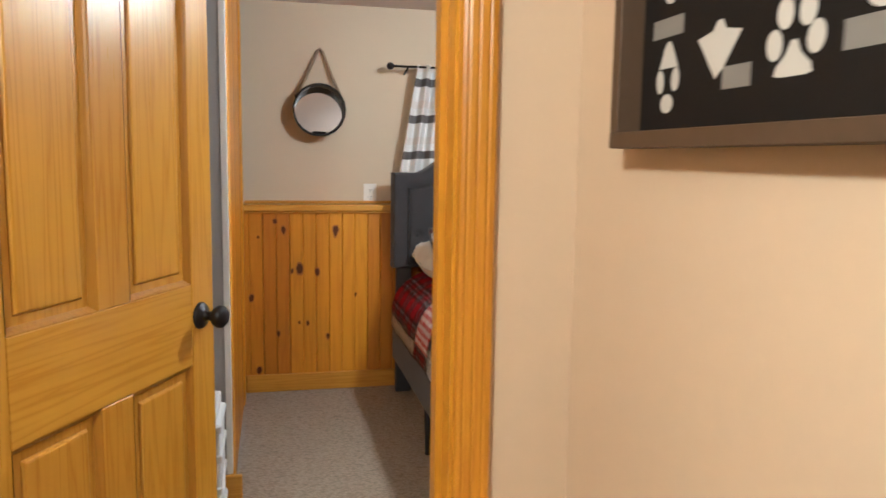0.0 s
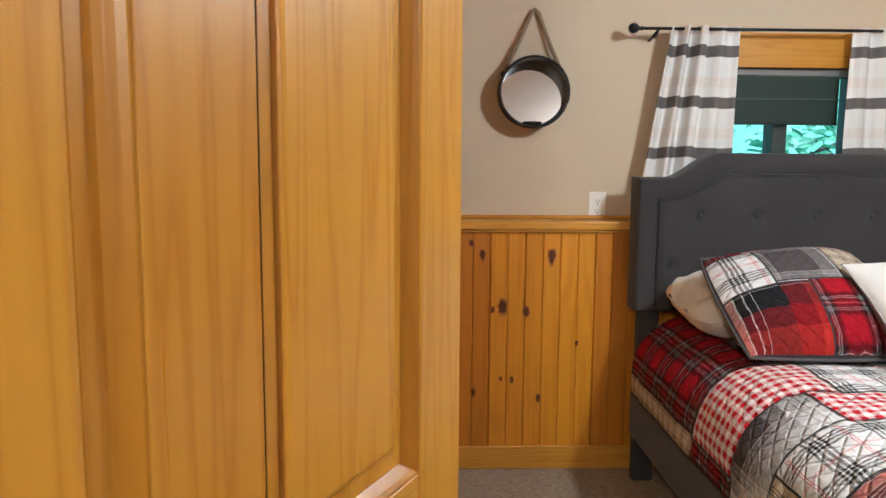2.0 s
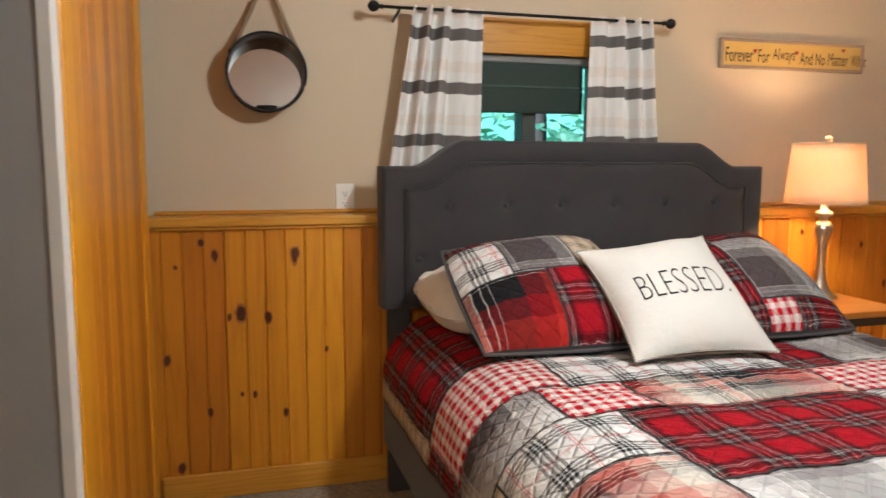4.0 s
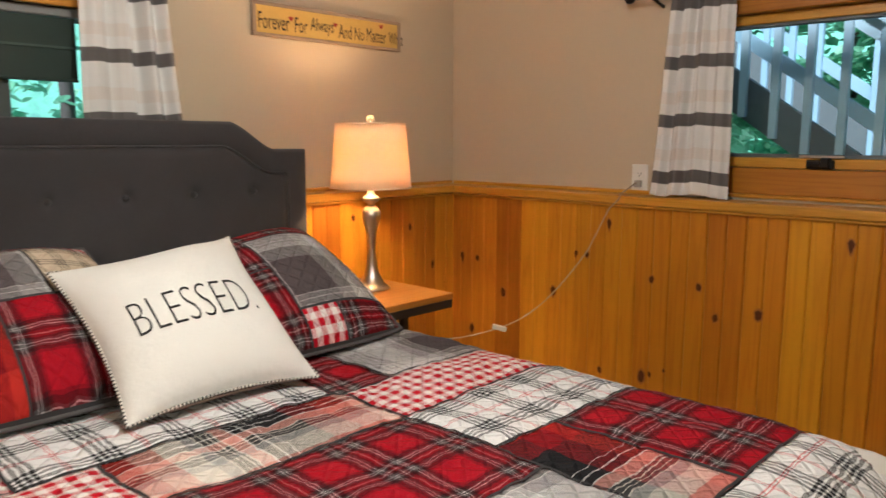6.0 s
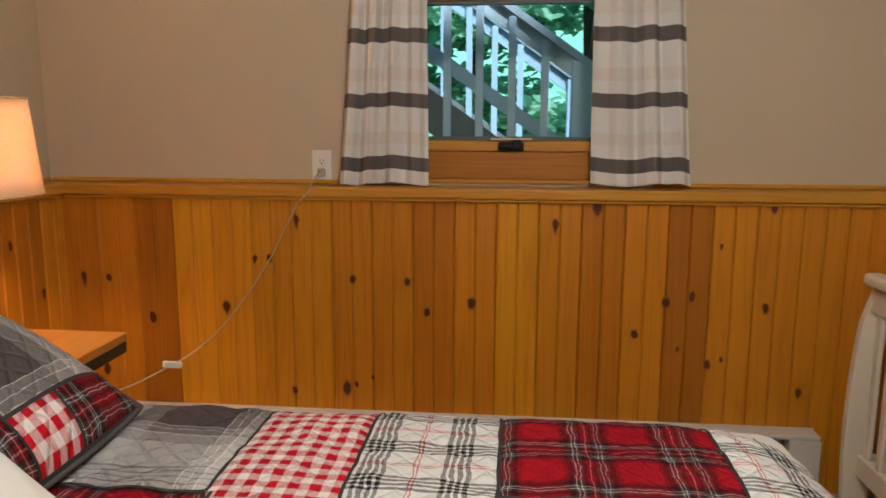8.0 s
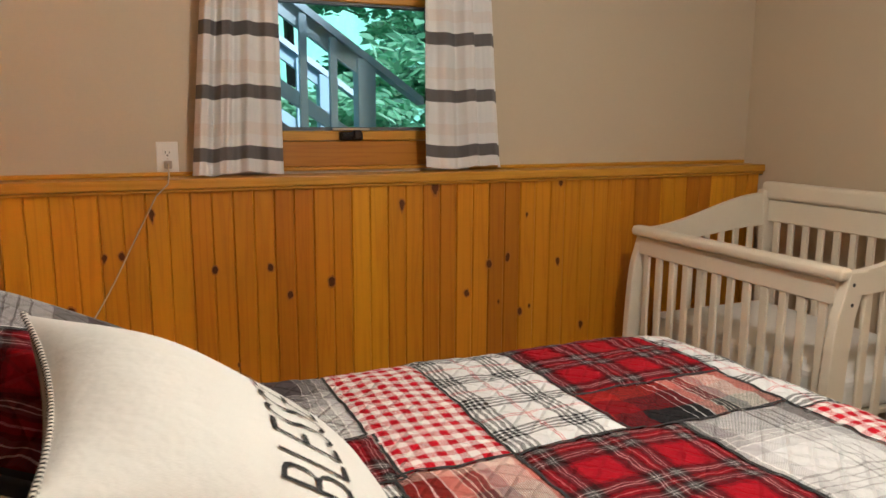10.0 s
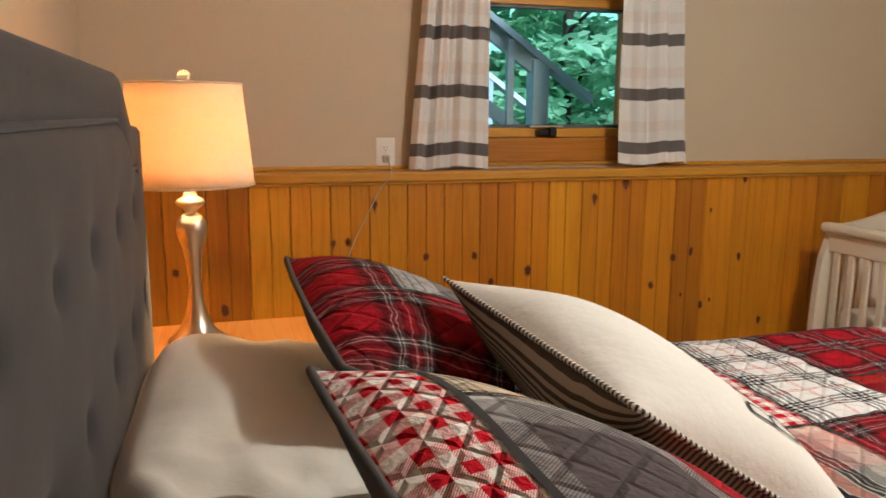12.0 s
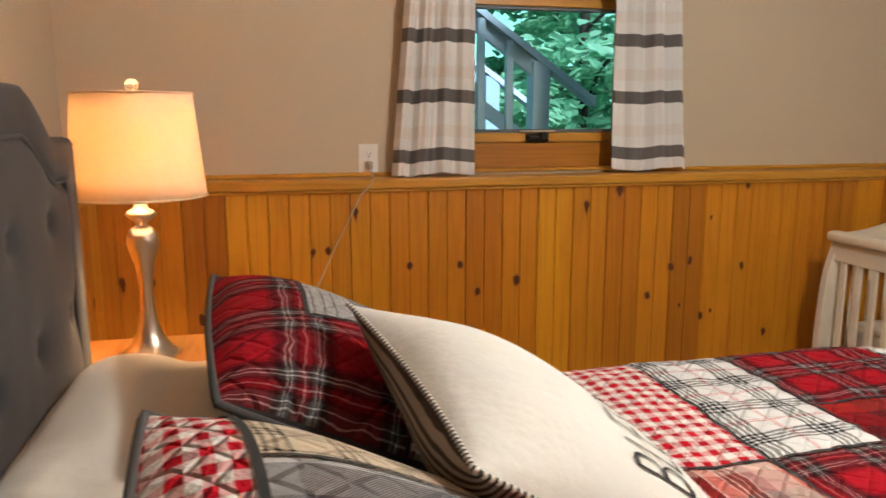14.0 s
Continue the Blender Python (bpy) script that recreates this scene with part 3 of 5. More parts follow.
# ---- panelled door ----
def panel_door():
    hinge, ang, w, h, th = Vector((-0.528, 1.359, 0)), 63.9, 0.75, 2.0, 0.035
    door = thing("door_1", (0, 0, 0.012), "open six-panel varnished pine door with a black knob", "door")
    door["kind"] = "structure"
    s, mw = 0.104, 0.098

    pw = 0.226
    zr = [0.0, 0.22, 0.79, 0.985, 1.66, 1.765, 1.90, 2.0]
    made = []

    def add(name, rows, mat, parent, bevel=0.003):
        ob = part(name, boxes(*rows, bevel=bevel), mat, parent)
        return ob
    for x0, x9 in ((0, s), (s + 2 * pw + mw, w)):
        add("stile", [(x0, x9, -th / 2, th / 2, 0, h)], door_z, door)
    for z0, z1 in ((zr[0], zr[1]), (zr[2], zr[3]), (zr[4], zr[5]), (zr[6], zr[7])):
        add("rail", [(s, s + 2 * pw + mw, -th / 2 + 0.0005, th / 2 - 0.0005, z0, z1)], door_x, door, 0.002)
    for z0, z1 in ((zr[1], zr[2]), (zr[3], zr[4]), (zr[5], zr[6])):
        add("mullion", [(s + pw, s + pw + mw, -th / 2 + 0.0005, th / 2 - 0.0005, z0, z1)], door_z, door, 0.002)
        for x0 in (s, s + pw + mw):
            # raised field with a sloping edge on both faces
            bm = bmesh.new()
            ins, d0, d1 = 0.034, 0.0030, 0.0090
            rings = []
            for y, i in ((-d0, 0), (-d0 - 0.0012, ins - 0.005), (-d0, ins - 0.004), (-d1, ins), (-d1 - 0.0012, ins + 0.004)):
                rings.append([bm.verts.new((x0 + (i if k in (0, 3) else pw - i), y, (z0 + i) if k < 2 else (z1 - i))) for k in range(4)])
            back = [bm.verts.new((x0 + (0 if k in (0, 3) else pw), d1, z0 if k < 2 else z1)) for k in range(4)]
            for a, b in zip(rings, rings[1:]):
                for k in range(4):
                    bm.faces.new((a[k], a[(k + 1) % 4], b[(k + 1) % 4], b[k]))
            bm.faces.new(rings[-1])
            bm.faces.new(back[::-1])
            for k in range(4):
                bm.faces.new((rings[0][(k + 1) % 4], rings[0][k], back[k], back[(k + 1) % 4]))
            part("panel", bm, door_z, door)
            # rounded moulding between frame and panel, its recess shade put into a darker pine
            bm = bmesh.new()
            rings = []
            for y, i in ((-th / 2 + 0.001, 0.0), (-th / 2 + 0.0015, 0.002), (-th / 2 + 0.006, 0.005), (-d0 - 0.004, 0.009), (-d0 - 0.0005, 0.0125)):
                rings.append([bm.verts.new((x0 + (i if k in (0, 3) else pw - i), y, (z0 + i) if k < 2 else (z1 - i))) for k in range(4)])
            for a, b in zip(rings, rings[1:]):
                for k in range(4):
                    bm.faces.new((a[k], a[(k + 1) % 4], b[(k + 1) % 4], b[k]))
            part("moulding", bm, shaded_moulding_z, door, "orange pine moulding coloured darker for the shade in its recess")
    # knob on both faces
    kx, kz = w - 0.062, 0.905
    for sgn in (-1, 1):
        prof = [(0.0325, 0), (0.0325, 0.004), (0.028, 0.010), (0.014, 0.014), (0.011, 0.022), (0.012, 0.032), (0.022, 0.040), (0.0275, 0.050), (0.0265, 0.060), (0.018, 0.068), (0.006, 0.071)]
        bm = lathe(prof, (0, 0, 0), 28)
        bmesh.ops.transform(bm, matrix=Matrix.Translation((kx, sgn * th / 2, kz)) @ Matrix.Rotation(radians(90 * (1 if sgn < 0 else -1)), 4, "X"), verts=bm.verts)
        part("door_knob", bm, black_metal, door, "round oil-black knob", smooth=True)
    add("latch_plate", [(w - 0.001, w + 0.0015, -0.012, 0.012, kz - 0.03, kz + 0.03)], black_metal, door, 0)
    door.matrix_basis = Matrix.Translation(hinge + Vector((0, 0, 0.012))) @ Matrix.Rotation(radians(ang), 4, "Z") @ Matrix.Translation((0, 0, 0))
    for c in door.children:
        c.matrix_parent_inverse = Matrix()
    return door


panel_door()


def closet_doors():
    d = thing("door_2", (XC - 0.01, 3.5, 0), "closed pair of plain pine closet doors", "door")
    d["kind"] = "structure"
    for y0, y1 in ((3.004, 3.195), (3.199, 3.51), (3.514, 4.026)):
        n = max(2, round((y1 - y0) / 0.09))
        for i in range(n):
            a, b = y0 + (y1 - y0) * i / n, y0 + (y1 - y0) * (i + 1) / n
            part("plank", boxes((XC - 0.03, XC - 0.006, a + 0.0008, b - 0.0008, 0.015, 2.028), bevel=0.002), pine_z, d)


closet_doors()


# ---- windows ----
def east_window():
    w = thing("window_1", (3.36, (W1Y0 + W1Y1) / 2, W1Z0), "low awning window in a varnished wood frame", "window")
    w["kind"] = "structure"
    y0, y1, z0, z1 = W1Y0, W1Y1, W1Z0, W1Z1
    part("window_frame", boxes((3.287, 3.50, y0, y0 + 0.03, z0, z1), (3.287, 3.50, y1 - 0.03, y1, z0, z1), (3.287, 3.50, y0 + 0.03, y1 - 0.03, z1 - 0.05, z1), bevel=0.003), redwood_y, w)
    part("apron", boxes((3.322, 3.50, y0 + 0.03, y1 - 0.03, z0 + 0.012, 1.158), bevel=0.003), redwood_y, w)
    part("window_sill", boxes((3.283, 3.50, y0 + 0.03, y1 - 0.03, z0, z0 + 0.012), bevel=0.002), pine_y, w)
    sash = part("sash", boxes((3.334, 3.39, y0 + 0.03, y1 - 0.03, 1.160, 1.196), (3.334, 3.39, y0 + 0.03, y0 + 0.075, 1.196, z1 - 0.05), (3.334, 3.39, y1 - 0.075, y1 - 0.03, 1.196, z1 - 0.05), (3.334, 3.39, y0 + 0.075, y1 - 0.075, z1 - 0.085, z1 - 0.05), bevel=0.003), pine_y, w)
    part("weather_strip", boxes((3.345, 3.385, y0 + 0.075, y1 - 0.075, 1.197, 1.210), (3.345, 3.385, y0 + 0.075, y1 - 0.075, z1 - 0.096, z1 - 0.086)), plain("grey_strip", (0.10, 0.115, 0.12), 0.5), sash)
    pane = part("pane", boxes((3.362, 3.366, y0 + 0.074, y1 - 0.074, 1.205, z1 - 0.084)), glass_mat, sash)
    pane.visible_shadow = False
    yc = 2.66
    lock = part("latch", boxes((3.312, 3.334, yc - 0.046, yc + 0.044, 1.160, 1.192), (3.292, 3.326, yc - 0.036, yc - 0.006, 1.166, 1.200), (3.298, 3.322, yc - 0.006, yc + 0.040, 1.170, 1.188), bevel=0.005, segments=2), black_metal, w, "black sash latch")
    part("latch_arm", boxes((3.318, 3.333, yc - 0.075, yc + 0.07, 1.199, 1.207), bevel=0.001), nickel, lock)


def north_window():
    w = thing("window_2", ((W2X0 + W2X1) / 2, 4.44, W2Z0), "low window with wooden head casing and half-drawn blind", "window")
    w["kind"] = "structure"
    x0, x1, z0, z1 = W2X0, W2X1, W2Z0, W2Z1
    part("head_casing", boxes((x0 - 0.06, x1 + 0.06, YU - 0.02, YU - 0.001, z1 - 0.004, z1 + 0.135), bevel=0.003), pine_x, w)
    part("side_casing", boxes((x0 - 0.06, x0, YU - 0.018, YU - 0.001, RAIL + 0.02, z1 - 0.006), bevel=0.003), pine_z, w)
    part("side_casing", boxes((x1, x1 + 0.06, YU - 0.018, YU - 0.001, RAIL + 0.02, z1 - 0.006), bevel=0.003), pine_z, w)
    fm = plain("dark_window_frame", (0.05, 0.06, 0.055), 0.5)
    part("window_frame", boxes((x0, x0 + 0.05, 4.43, 4.52, z0, z1), (x1 - 0.05, x1, 4.43, 4.52, z0, z1), (x0 + 0.05, x1 - 0.05, 4.43, 4.52, z0, z0 + 0.06), (x0 + 0.05, x1 - 0.05, 4.43, 4.52, z1 - 0.03, z1)), fm, w)
    part("mullion", boxes((1.262, 1.325, 4.43, 4.52, z0 + 0.06, z1 - 0.03), bevel=0.003), fm, w)
    for a, b in ((x0 + 0.05, 1.262), (1.325, x1 - 0.05)):
        p = part("pane", boxes((a, b, 4.474, 4.478, z0 + 0.06, z1 - 0.03)), glass_mat, w)
        p.visible_shadow = False
    b = thing("window_blind", (1.2, 4.41, 1.44), "dark green fabric blind drawn half way down", "blind")
    part("head_box", boxes((x0 + 0.01, x1 - 0.01, 4.385, 4.425, z1 - 0.032, z1 - 0.002), bevel=0.004), plain("grey_head_box", (0.22, 0.215, 0.21), 0.5), b)
    part("fabric", boxes((x0 + 0.02, x1 - 0.12, 4.400, 4.404, 1.44, z1 - 0.034)), blind_mat, b)
    part("fold", boxes((x0 + 0.02, x1 - 0.12, 4.394, 4.399, 1.54, 1.548)), plain("blind_fold", (0.05, 0.075, 0.06), 0.7), b)
    part("hem_bar", boxes((x0 + 0.018, x1 - 0.118, 4.397, 4.408, 1.437, 1.447), bevel=0.002), blind_mat, b)


east_window()
north_window()


# ---- curtains ----
def curtain(name, along, fixed, a_top, b_top, a_low, b_low, z1, z0, folds, seed, label, stripe=(1.0, 0.0)):
    """A hanging panel with folds gathered at its a side. along: the axis that it spreads on."""
    rnd = random.Random(seed)
    ph = [rnd.uniform(0, 6.28) for _ in range(4)]

    def fn(u, v):
        s = (u - 0) / 1.0
        k = (z1 - v) / (z1 - z0)
        a, b = a_top + (a_low - a_top) * k, b_top + (b_low - b_top) * k
        pos = a + (b - a) * s
        gather = 0.25 + 0.75 * math.exp(-((s - 0.25) / 0.38) ** 2)
        wave = math.sin(2 * math.pi * folds * (s ** 0.85) + ph[0] + 0.5 * k * math.sin(ph[1] + 3 * s))
        off = (0.030 + 0.012 * math.sin(ph[3] + 4 * s)) * gather * math.copysign(abs(wave) ** 0.7, wave)
        off += 0.006 * math.sin(2 * math.pi * folds * 2.3 * s + ph[2]) * gather + 0.004 * math.sin(5 * k + ph[3])
        flop = (0.006 * math.sin(2 * math.pi * 1.2 * s + ph[1]) - 0.004 * wave * gather) * k
        z = v + flop
        return (pos, fixed + off, z) if along == "x" else (fixed + off, pos, z)
    c = thing(name, (a_low, fixed, z0) if along == "x" else (fixed, a_low, z0), label, "curtain", "window curtains")
    bm = sheet(fn, 0, 1, z0, z1, 90, 60)
    layer = bm.loops.layers.uv.active
    for f in bm.faces:
        for lp in f.loops:
            lp[layer].uv = (lp[layer].uv[0], lp[layer].uv[1] * stripe[0] + stripe[1])
    ob = part("panel", bm, curtain_mat, c, smooth=True)
    so = ob.modifiers.new("thick", "SOLIDIFY")
    so.thickness = 0.0012
    hem = sheet(lambda u, v: (lambda p: (p[0], p[1] - 0.0035, p[2]) if along == "x" else (p[0] - 0.0035, p[1], p[2]))(fn(u, v)), 0, 1, z0, z0 + 0.012, 90, 1)
    part("hem", hem, curtain_mat, c, smooth=True)
    return c


RZ = 1.80
curtain("curtain", "y", 3.215, 3.19, 2.945, 3.255, 2.94, RZ + 0.012, 1.05, 4.0, 3, "white curtain panel with wide grey stripes, gathered")
curtain("curtain", "y", 3.215, 2.12, 2.40, 2.058, 2.392, RZ + 0.012, 1.055, 3.3, 8, "white curtain panel with wide grey stripes, hanging full")
curtain("curtain", "x", 4.262, 0.755, 1.03, 0.63, 1.02, RZ + 0.012, 1.045, 4.0, 5, "white curtain panel with wide grey stripes, over the bed", (1.065, -0.070))
curtain("curtain", "x", 4.262, 1.76, 1.485, 1.83, 1.475, RZ + 0.012, 1.045, 3.8, 9, "white curtain panel with wide grey stripes, beside the sign wall", (1.065, -0.070))


def rod(name, along, fixed, a, b, wallpos):
    r = thing(name, (a, fixed, RZ) if along == "x" else (fixed, a, RZ), "thin black curtain rod with round finials", "curtain rod")

    def at(p, q=0.0, z=RZ):
        return (p, fixed + q, z) if along == "x" else (fixed + q, p, z)
    part("rod", tube([at(a), at((a + b) / 2), at(b)], 0.006, 10), black_metal, r, smooth=True)
    for end, sg in ((a, -1), (b, 1)):
        bm = lathe([(0.006, 0), (0.011, 0.004), (0.006, 0.010), (0.009, 0.016), (0.017, 0.024), (0.021, 0.036), (0.018, 0.048), (0.008, 0.056)], (0, 0, 0), 20)
        rot = Matrix.Rotation(radians(90 * sg), 4, "Y") if along == "x" else Matrix.Rotation(radians(-90 * sg), 4, "X")
        bmesh.ops.transform(bm, matrix=Matrix.Translation(at(end)) @ rot, verts=bm.verts)
        part("finial", bm, black_metal, r, smooth=True)
        p = end - sg * 0.06
        part("bracket", tube([at(p, 0, RZ - 0.008), at(p, (wallpos - fixed) * 0.5, RZ - 0.02), at(p, wallpos - fixed - 0.001, RZ - 0.03)], 0.006, 8), black_metal, r, smooth=True)


rod("curtain_rod", "x", 4.250, 0.64, 1.80, YU)
rod("curtain_rod", "y", 3.203, 2.00, 3.32, XU)


# ---- the bed ----
def headboard():
    hb = thing("headboard", (1.4, 4.17, 0), "tall charcoal upholstered headboard with button tufts", "headboard")
    x0, x1, yf, yb = 0.602, 2.197, 4.088, 4.195
    zs, zt, zb = 1.222, 1.316, 0.705

    def outline(inset):
        a, b = x0 + inset, x1 - inset
        pts = [(a, zb + inset * 0.2), (a, zs - inset)]
        n0, n1 = 0.735 + inset * 0.35, 0.905 + inset * 0.45
        for i in range(9):
            k = i / 8
            e = k * k * (3 - 2 * k)
            pts.append((n0 + (n1 - n0) * k, zs - inset + (zt - zs) * (0.55 * e + 0.45 * k)))
        right = [(2.799 - x, z) for x, z in pts]
        return pts + right[::-1]
    rows = [(0.0, yb), (-0.0, yf + 0.022), (0.004, yf + 0.008), (0.014, yf), (0.070, yf + 0.001), (0.080, yf + 0.010), (0.086, yf + 0.012)]
    bm = bmesh.new()
    rings = [[bm.verts.new((x, y, z)) for x, z in outline(i)] for i, y in rows]
    n = len(rings[0])
    for a, b in zip(rings, rings[1:]):
        for i in range(n):
            bm.faces.new((a[i], a[(i + 1) % n], b[(i + 1) % n], b[i]))
    bm.faces.new(rings[0][::-1])
    part("border", bm, headboard_mat, hb, smooth=True).modifiers.new("edges", "EDGE_SPLIT").split_angle = radians(50)
    tufts = [(0.845 + 0.2248 * k, 1.077) for k in range(6)] + [(0.737 + 0.2216 * k, 0.885) for k in range(7)]

    def top_of(x):
        pts = outline(0.086)
        pts = [p for p in pts[1:-1]]
        for (xa, za), (xb, zb2) in zip(pts, pts[1:]):
            if xa <= x <= xb:
                return za + (zb2 - za) * (x - xa) / max(1e-6, xb - xa)
        return pts[0][1] if x < pts[0][0] else pts[-1][1]

    def face(u, v):
        x = 0.688 + u * (2.111 - 0.688)
        z = zb + 0.017 + v * (top_of(min(max(x, 0.69), 2.109)) - zb - 0.017)
        y = yf - 0.008
        edge = min(u, 1 - u, 2.0) * 1.42
        y += 0.018 * math.exp(-edge / 0.012) + 0.014 * math.exp(-(1 - v) * 0.5 / 0.012)
        for tx, tz in tufts:
            d2 = (x - tx) ** 2 + (z - tz) ** 2
            if d2 < 0.02:
                y += 0.016 * math.exp(-d2 / 0.00035) + 0.008 * math.exp(-d2 / 0.003)
        y += 0.0015 * noise.noise(Vector((x * 9, z * 9, 1)))
        return (x, y, z)
    part("tufted_panel", sheet(face, 0, 1, 0, 1, 150, 64), headboard_mat, hb, smooth=True)
    pts = [Vector((x, yf + 0.004, z)) for x, z in outline(0.083)[1:-1]]
    part("piping", tube([(0.685, yf + 0.004, zb + 0.03)] + pts + [(2.114, yf + 0.004, zb + 0.03)], 0.0045, 8), headboard_mat, hb, "charcoal welt round the panel", smooth=True)
    for tx, tz in tufts:
        bm = lathe([(0.0115, 0), (0.0115, 0.003), (0.008, 0.0065), (0.003, 0.008)], (0, 0, 0), 14)
        bmesh.ops.transform(bm, matrix=Matrix.Translation((tx, yf + 0.013, tz)) @ Matrix.Rotation(radians(90), 4, "X"), verts=bm.verts)
        part("button", bm, headboard_mat, hb, smooth=True)
    for lx in (0.625, 2.085):
        part("leg", boxes((lx, lx + 0.085, yf + 0.03, yf + 0.07, 0, zb + 0.01), bevel=0.006), plain("charcoal_leg", (0.035, 0.034, 0.036), 0.7), hb)


headboard()


def bed_frame():
    b = thing("bed", (1.4, 3.1, 0), "charcoal upholstered bed frame on black legs", "bed")
    for name, r in (("side_rail", (0.602, 0.642, 2.06, 4.11, 0.205, 0.405)), ("side_rail", (2.158, 2.198, 2.06, 4.11, 0.205, 0.405)), ("foot_rail", (0.602, 2.198, 2.02, 2.059, 0.205, 0.405))):
        part(name, boxes(r, bevel=0.012, segments=3), headboard_mat, b)
    for x in (0.61, 2.15):
        for y in (2.06, 3.22):
            part("leg", lathe([(0.012, 0), (0.018, 0.205)], (x + 0.012, y, 0), 16), black_metal, b, "thin black leg", smooth=True)
    part("slat_base", boxes((0.645, 2.155, 2.065, 4.10, 0.33, 0.36)), dark_wood, b)
    m = thing("mattress", (1.4, 3.1, 0.36), "white mattress under the quilt", "mattress")
    part("body", boxes((0.665, 2.135, 2.10, 4.115, 0.361, 0.665), bevel=0.06, segments=4), mattress_mat, m, smooth=True)


bed_frame()
CX, FLAT, RAD, ZQ, VF = 1.40, 0.590, 0.22, 0.694, 2.25


def drape(s):
    """How far out and down the cloth goes, s metres past the flat top."""
    if s <= 0:
        return 0.0, 0.0
    q = math.pi / 2 * RAD
    if s < q:
        t = s / RAD
        return RAD * math.sin(t), RAD * (1 - math.cos(t))
    return RAD + 0.03 * (s - q), RAD + (s - q)


def quilt_place(u, v, lift=0.0):
    side = 1 if u > CX else -1
    ou, du = drape(abs(u - CX) - FLAT)
    ov, dv = drape(VF - v)
    x = u if du == 0 else CX + side * (FLAT + ou)
    y = v if dv == 0 else VF - ov
    z = ZQ - min(du + dv, max(du, dv) + 0.06)
    p = Vector((u * 5, v * 5, 0.3))
    w = 0.010 * noise.noise(p) + 0.005 * noise.noise(p * 3.1) + 0.0022 * noise.noise(p * 9.0)
    w -= 0.004 * (1 - min(1, abs(math.sin((u + v) * 56)) * 3)) * 0.5 + 0.004 * (1 - min(1, abs(math.sin((u - v) * 56)) * 3)) * 0.5
    k = min(1, du / RAD)
    kv = min(1, dv / RAD)
    w += lift
    return Vector((x + side * w * k * 0.9, y - w * kv * 0.9, z + w * (1 - 0.8 * max(k, kv))))


def quilt():
    q = thing("quilt", (CX, 3.0, ZQ - 0.05), "red, grey and white patchwork plaid quilt spread on the bed", "quilt")
    E0, E1, V0, V1 = 0.385, 2.415, 1.86, 4.06
    part("backing", sheet(lambda u, v: quilt_place(u, v, -0.006), E0, E1, V0, V1, 70, 74), grey_bind, q, smooth=True)
    # kind, then the patch's edges across and along the bed
    rows = [
        ("beige", E0, 0.46, 3.40, V1), ("tartan", 0.46, 0.80, 3.40, V1), ("white", 0.80, 1.53, 3.40, V1), ("grey", 1.53, 1.70, 3.42, V1), ("grey", 1.70, E1, 3.11, V1),
        ("tartan", E0, 0.45, 3.11, 3.40), ("gingham", 0.45, 0.875, 3.118, 3.40), ("white", 0.875, 1.53, 3.118, 3.40), ("tartan", 1.53, 1.70, 3.10, 3.42),
        ("grey", E0, 0.772, 2.912, 3.118), ("gingham", 0.772, 1.007, 2.912, 3.118), ("buffalo", 1.007, 1.545, 2.90, 3.118), ("gingham", 1.545, E1, 2.90, 3.11),
        ("beige", E0, 0.55, 2.66, 2.912), ("white", 0.55, 0.888, 2.68, 2.912), ("tartan", 0.888, 1.545, 2.55, 2.90), ("white", 1.545, E1, 2.66, 2.90),
        ("gingham", E0, 0.56, 2.36, 2.66), ("buffalo", 0.56, 0.888, 2.28, 2.68), ("grey", 0.888, 1.545, 2.28, 2.55), ("buffalo", 1.545, 1.737, 2.28, 2.66), ("tartan", 1.737, E1, 2.275, 2.66),
        ("tartan", E0, 0.78, V0, 2.28), ("white", 0.78, 1.12, V0, 2.28), ("gingham", 1.12, 1.51, V0, 2.28), ("white", 1.51, E1, V0, 2.275)]
    # where the check of a patch begins, told by its near corner
    begin = {(0.888, 2.55): (1.155, 2.525), (1.737, 2.275): (1.862, 2.312), (1.545, 2.66): (1.735, 2.706), (0.55, 2.68): (0.64, 2.70), (1.007, 2.90): (0.847, 2.66), (1.545, 2.28): (1.545, 2.52), (0.888, 2.28): (1.50, 2.62), (1.70, 3.11): (1.55, 3.22), (E0, 2.912): (0.55, 3.10)}
    for kind, u0, u1, v0, v1 in rows:
        nu, nv = max(4, round((u1 - u0) / 0.012)), max(4, round((v1 - v0) / 0.012))

        def puff(u, v, u0=u0, u1=u1, v0=v0, v1=v1):
            e = min(u - u0, u1 - u, v - v0, v1 - v)
            return quilt_place(u, v, 0.0045 * min(1.0, e / 0.02) - 0.002)
        bm = sheet(puff, u0, u1, v0, v1, nu, nv)
        bu, bv = begin.get((u0, v0), (u0, v0))
        layer = bm.loops.layers.uv.active
        for f in bm.faces:
            for lp in f.loops:
                lp[layer].uv = (lp[layer].uv[0] - bu, lp[layer].uv[1] - bv)
        part("patch", bm, PLAIDS[kind], q, smooth=True)

        def strip(ua, va, ub, vb):
            n = max(3, round((abs(ub - ua) + abs(vb - va)) / 0.015))
            along_u = abs(ub - ua) > abs(vb - va)

            def at(s, t):
                wob = 0.0025 * noise.noise(Vector((ua * 9 + s * n * 0.3, va * 9, t)))
                return quilt_place(ua + (ub - ua) * s + (0 if along_u else t + wob), va + (vb - va) * s + (t + wob if along_u else 0), 0.0016)
            return sheet(at, 0, 1, -0.0032, 0.0032, n, 2)
        part("binding", strip(u0, v0, u1, v0), seam_mat, q, smooth=True)
        part("binding", strip(u0, v0, u0, v1), seam_mat, q, smooth=True)


quilt()


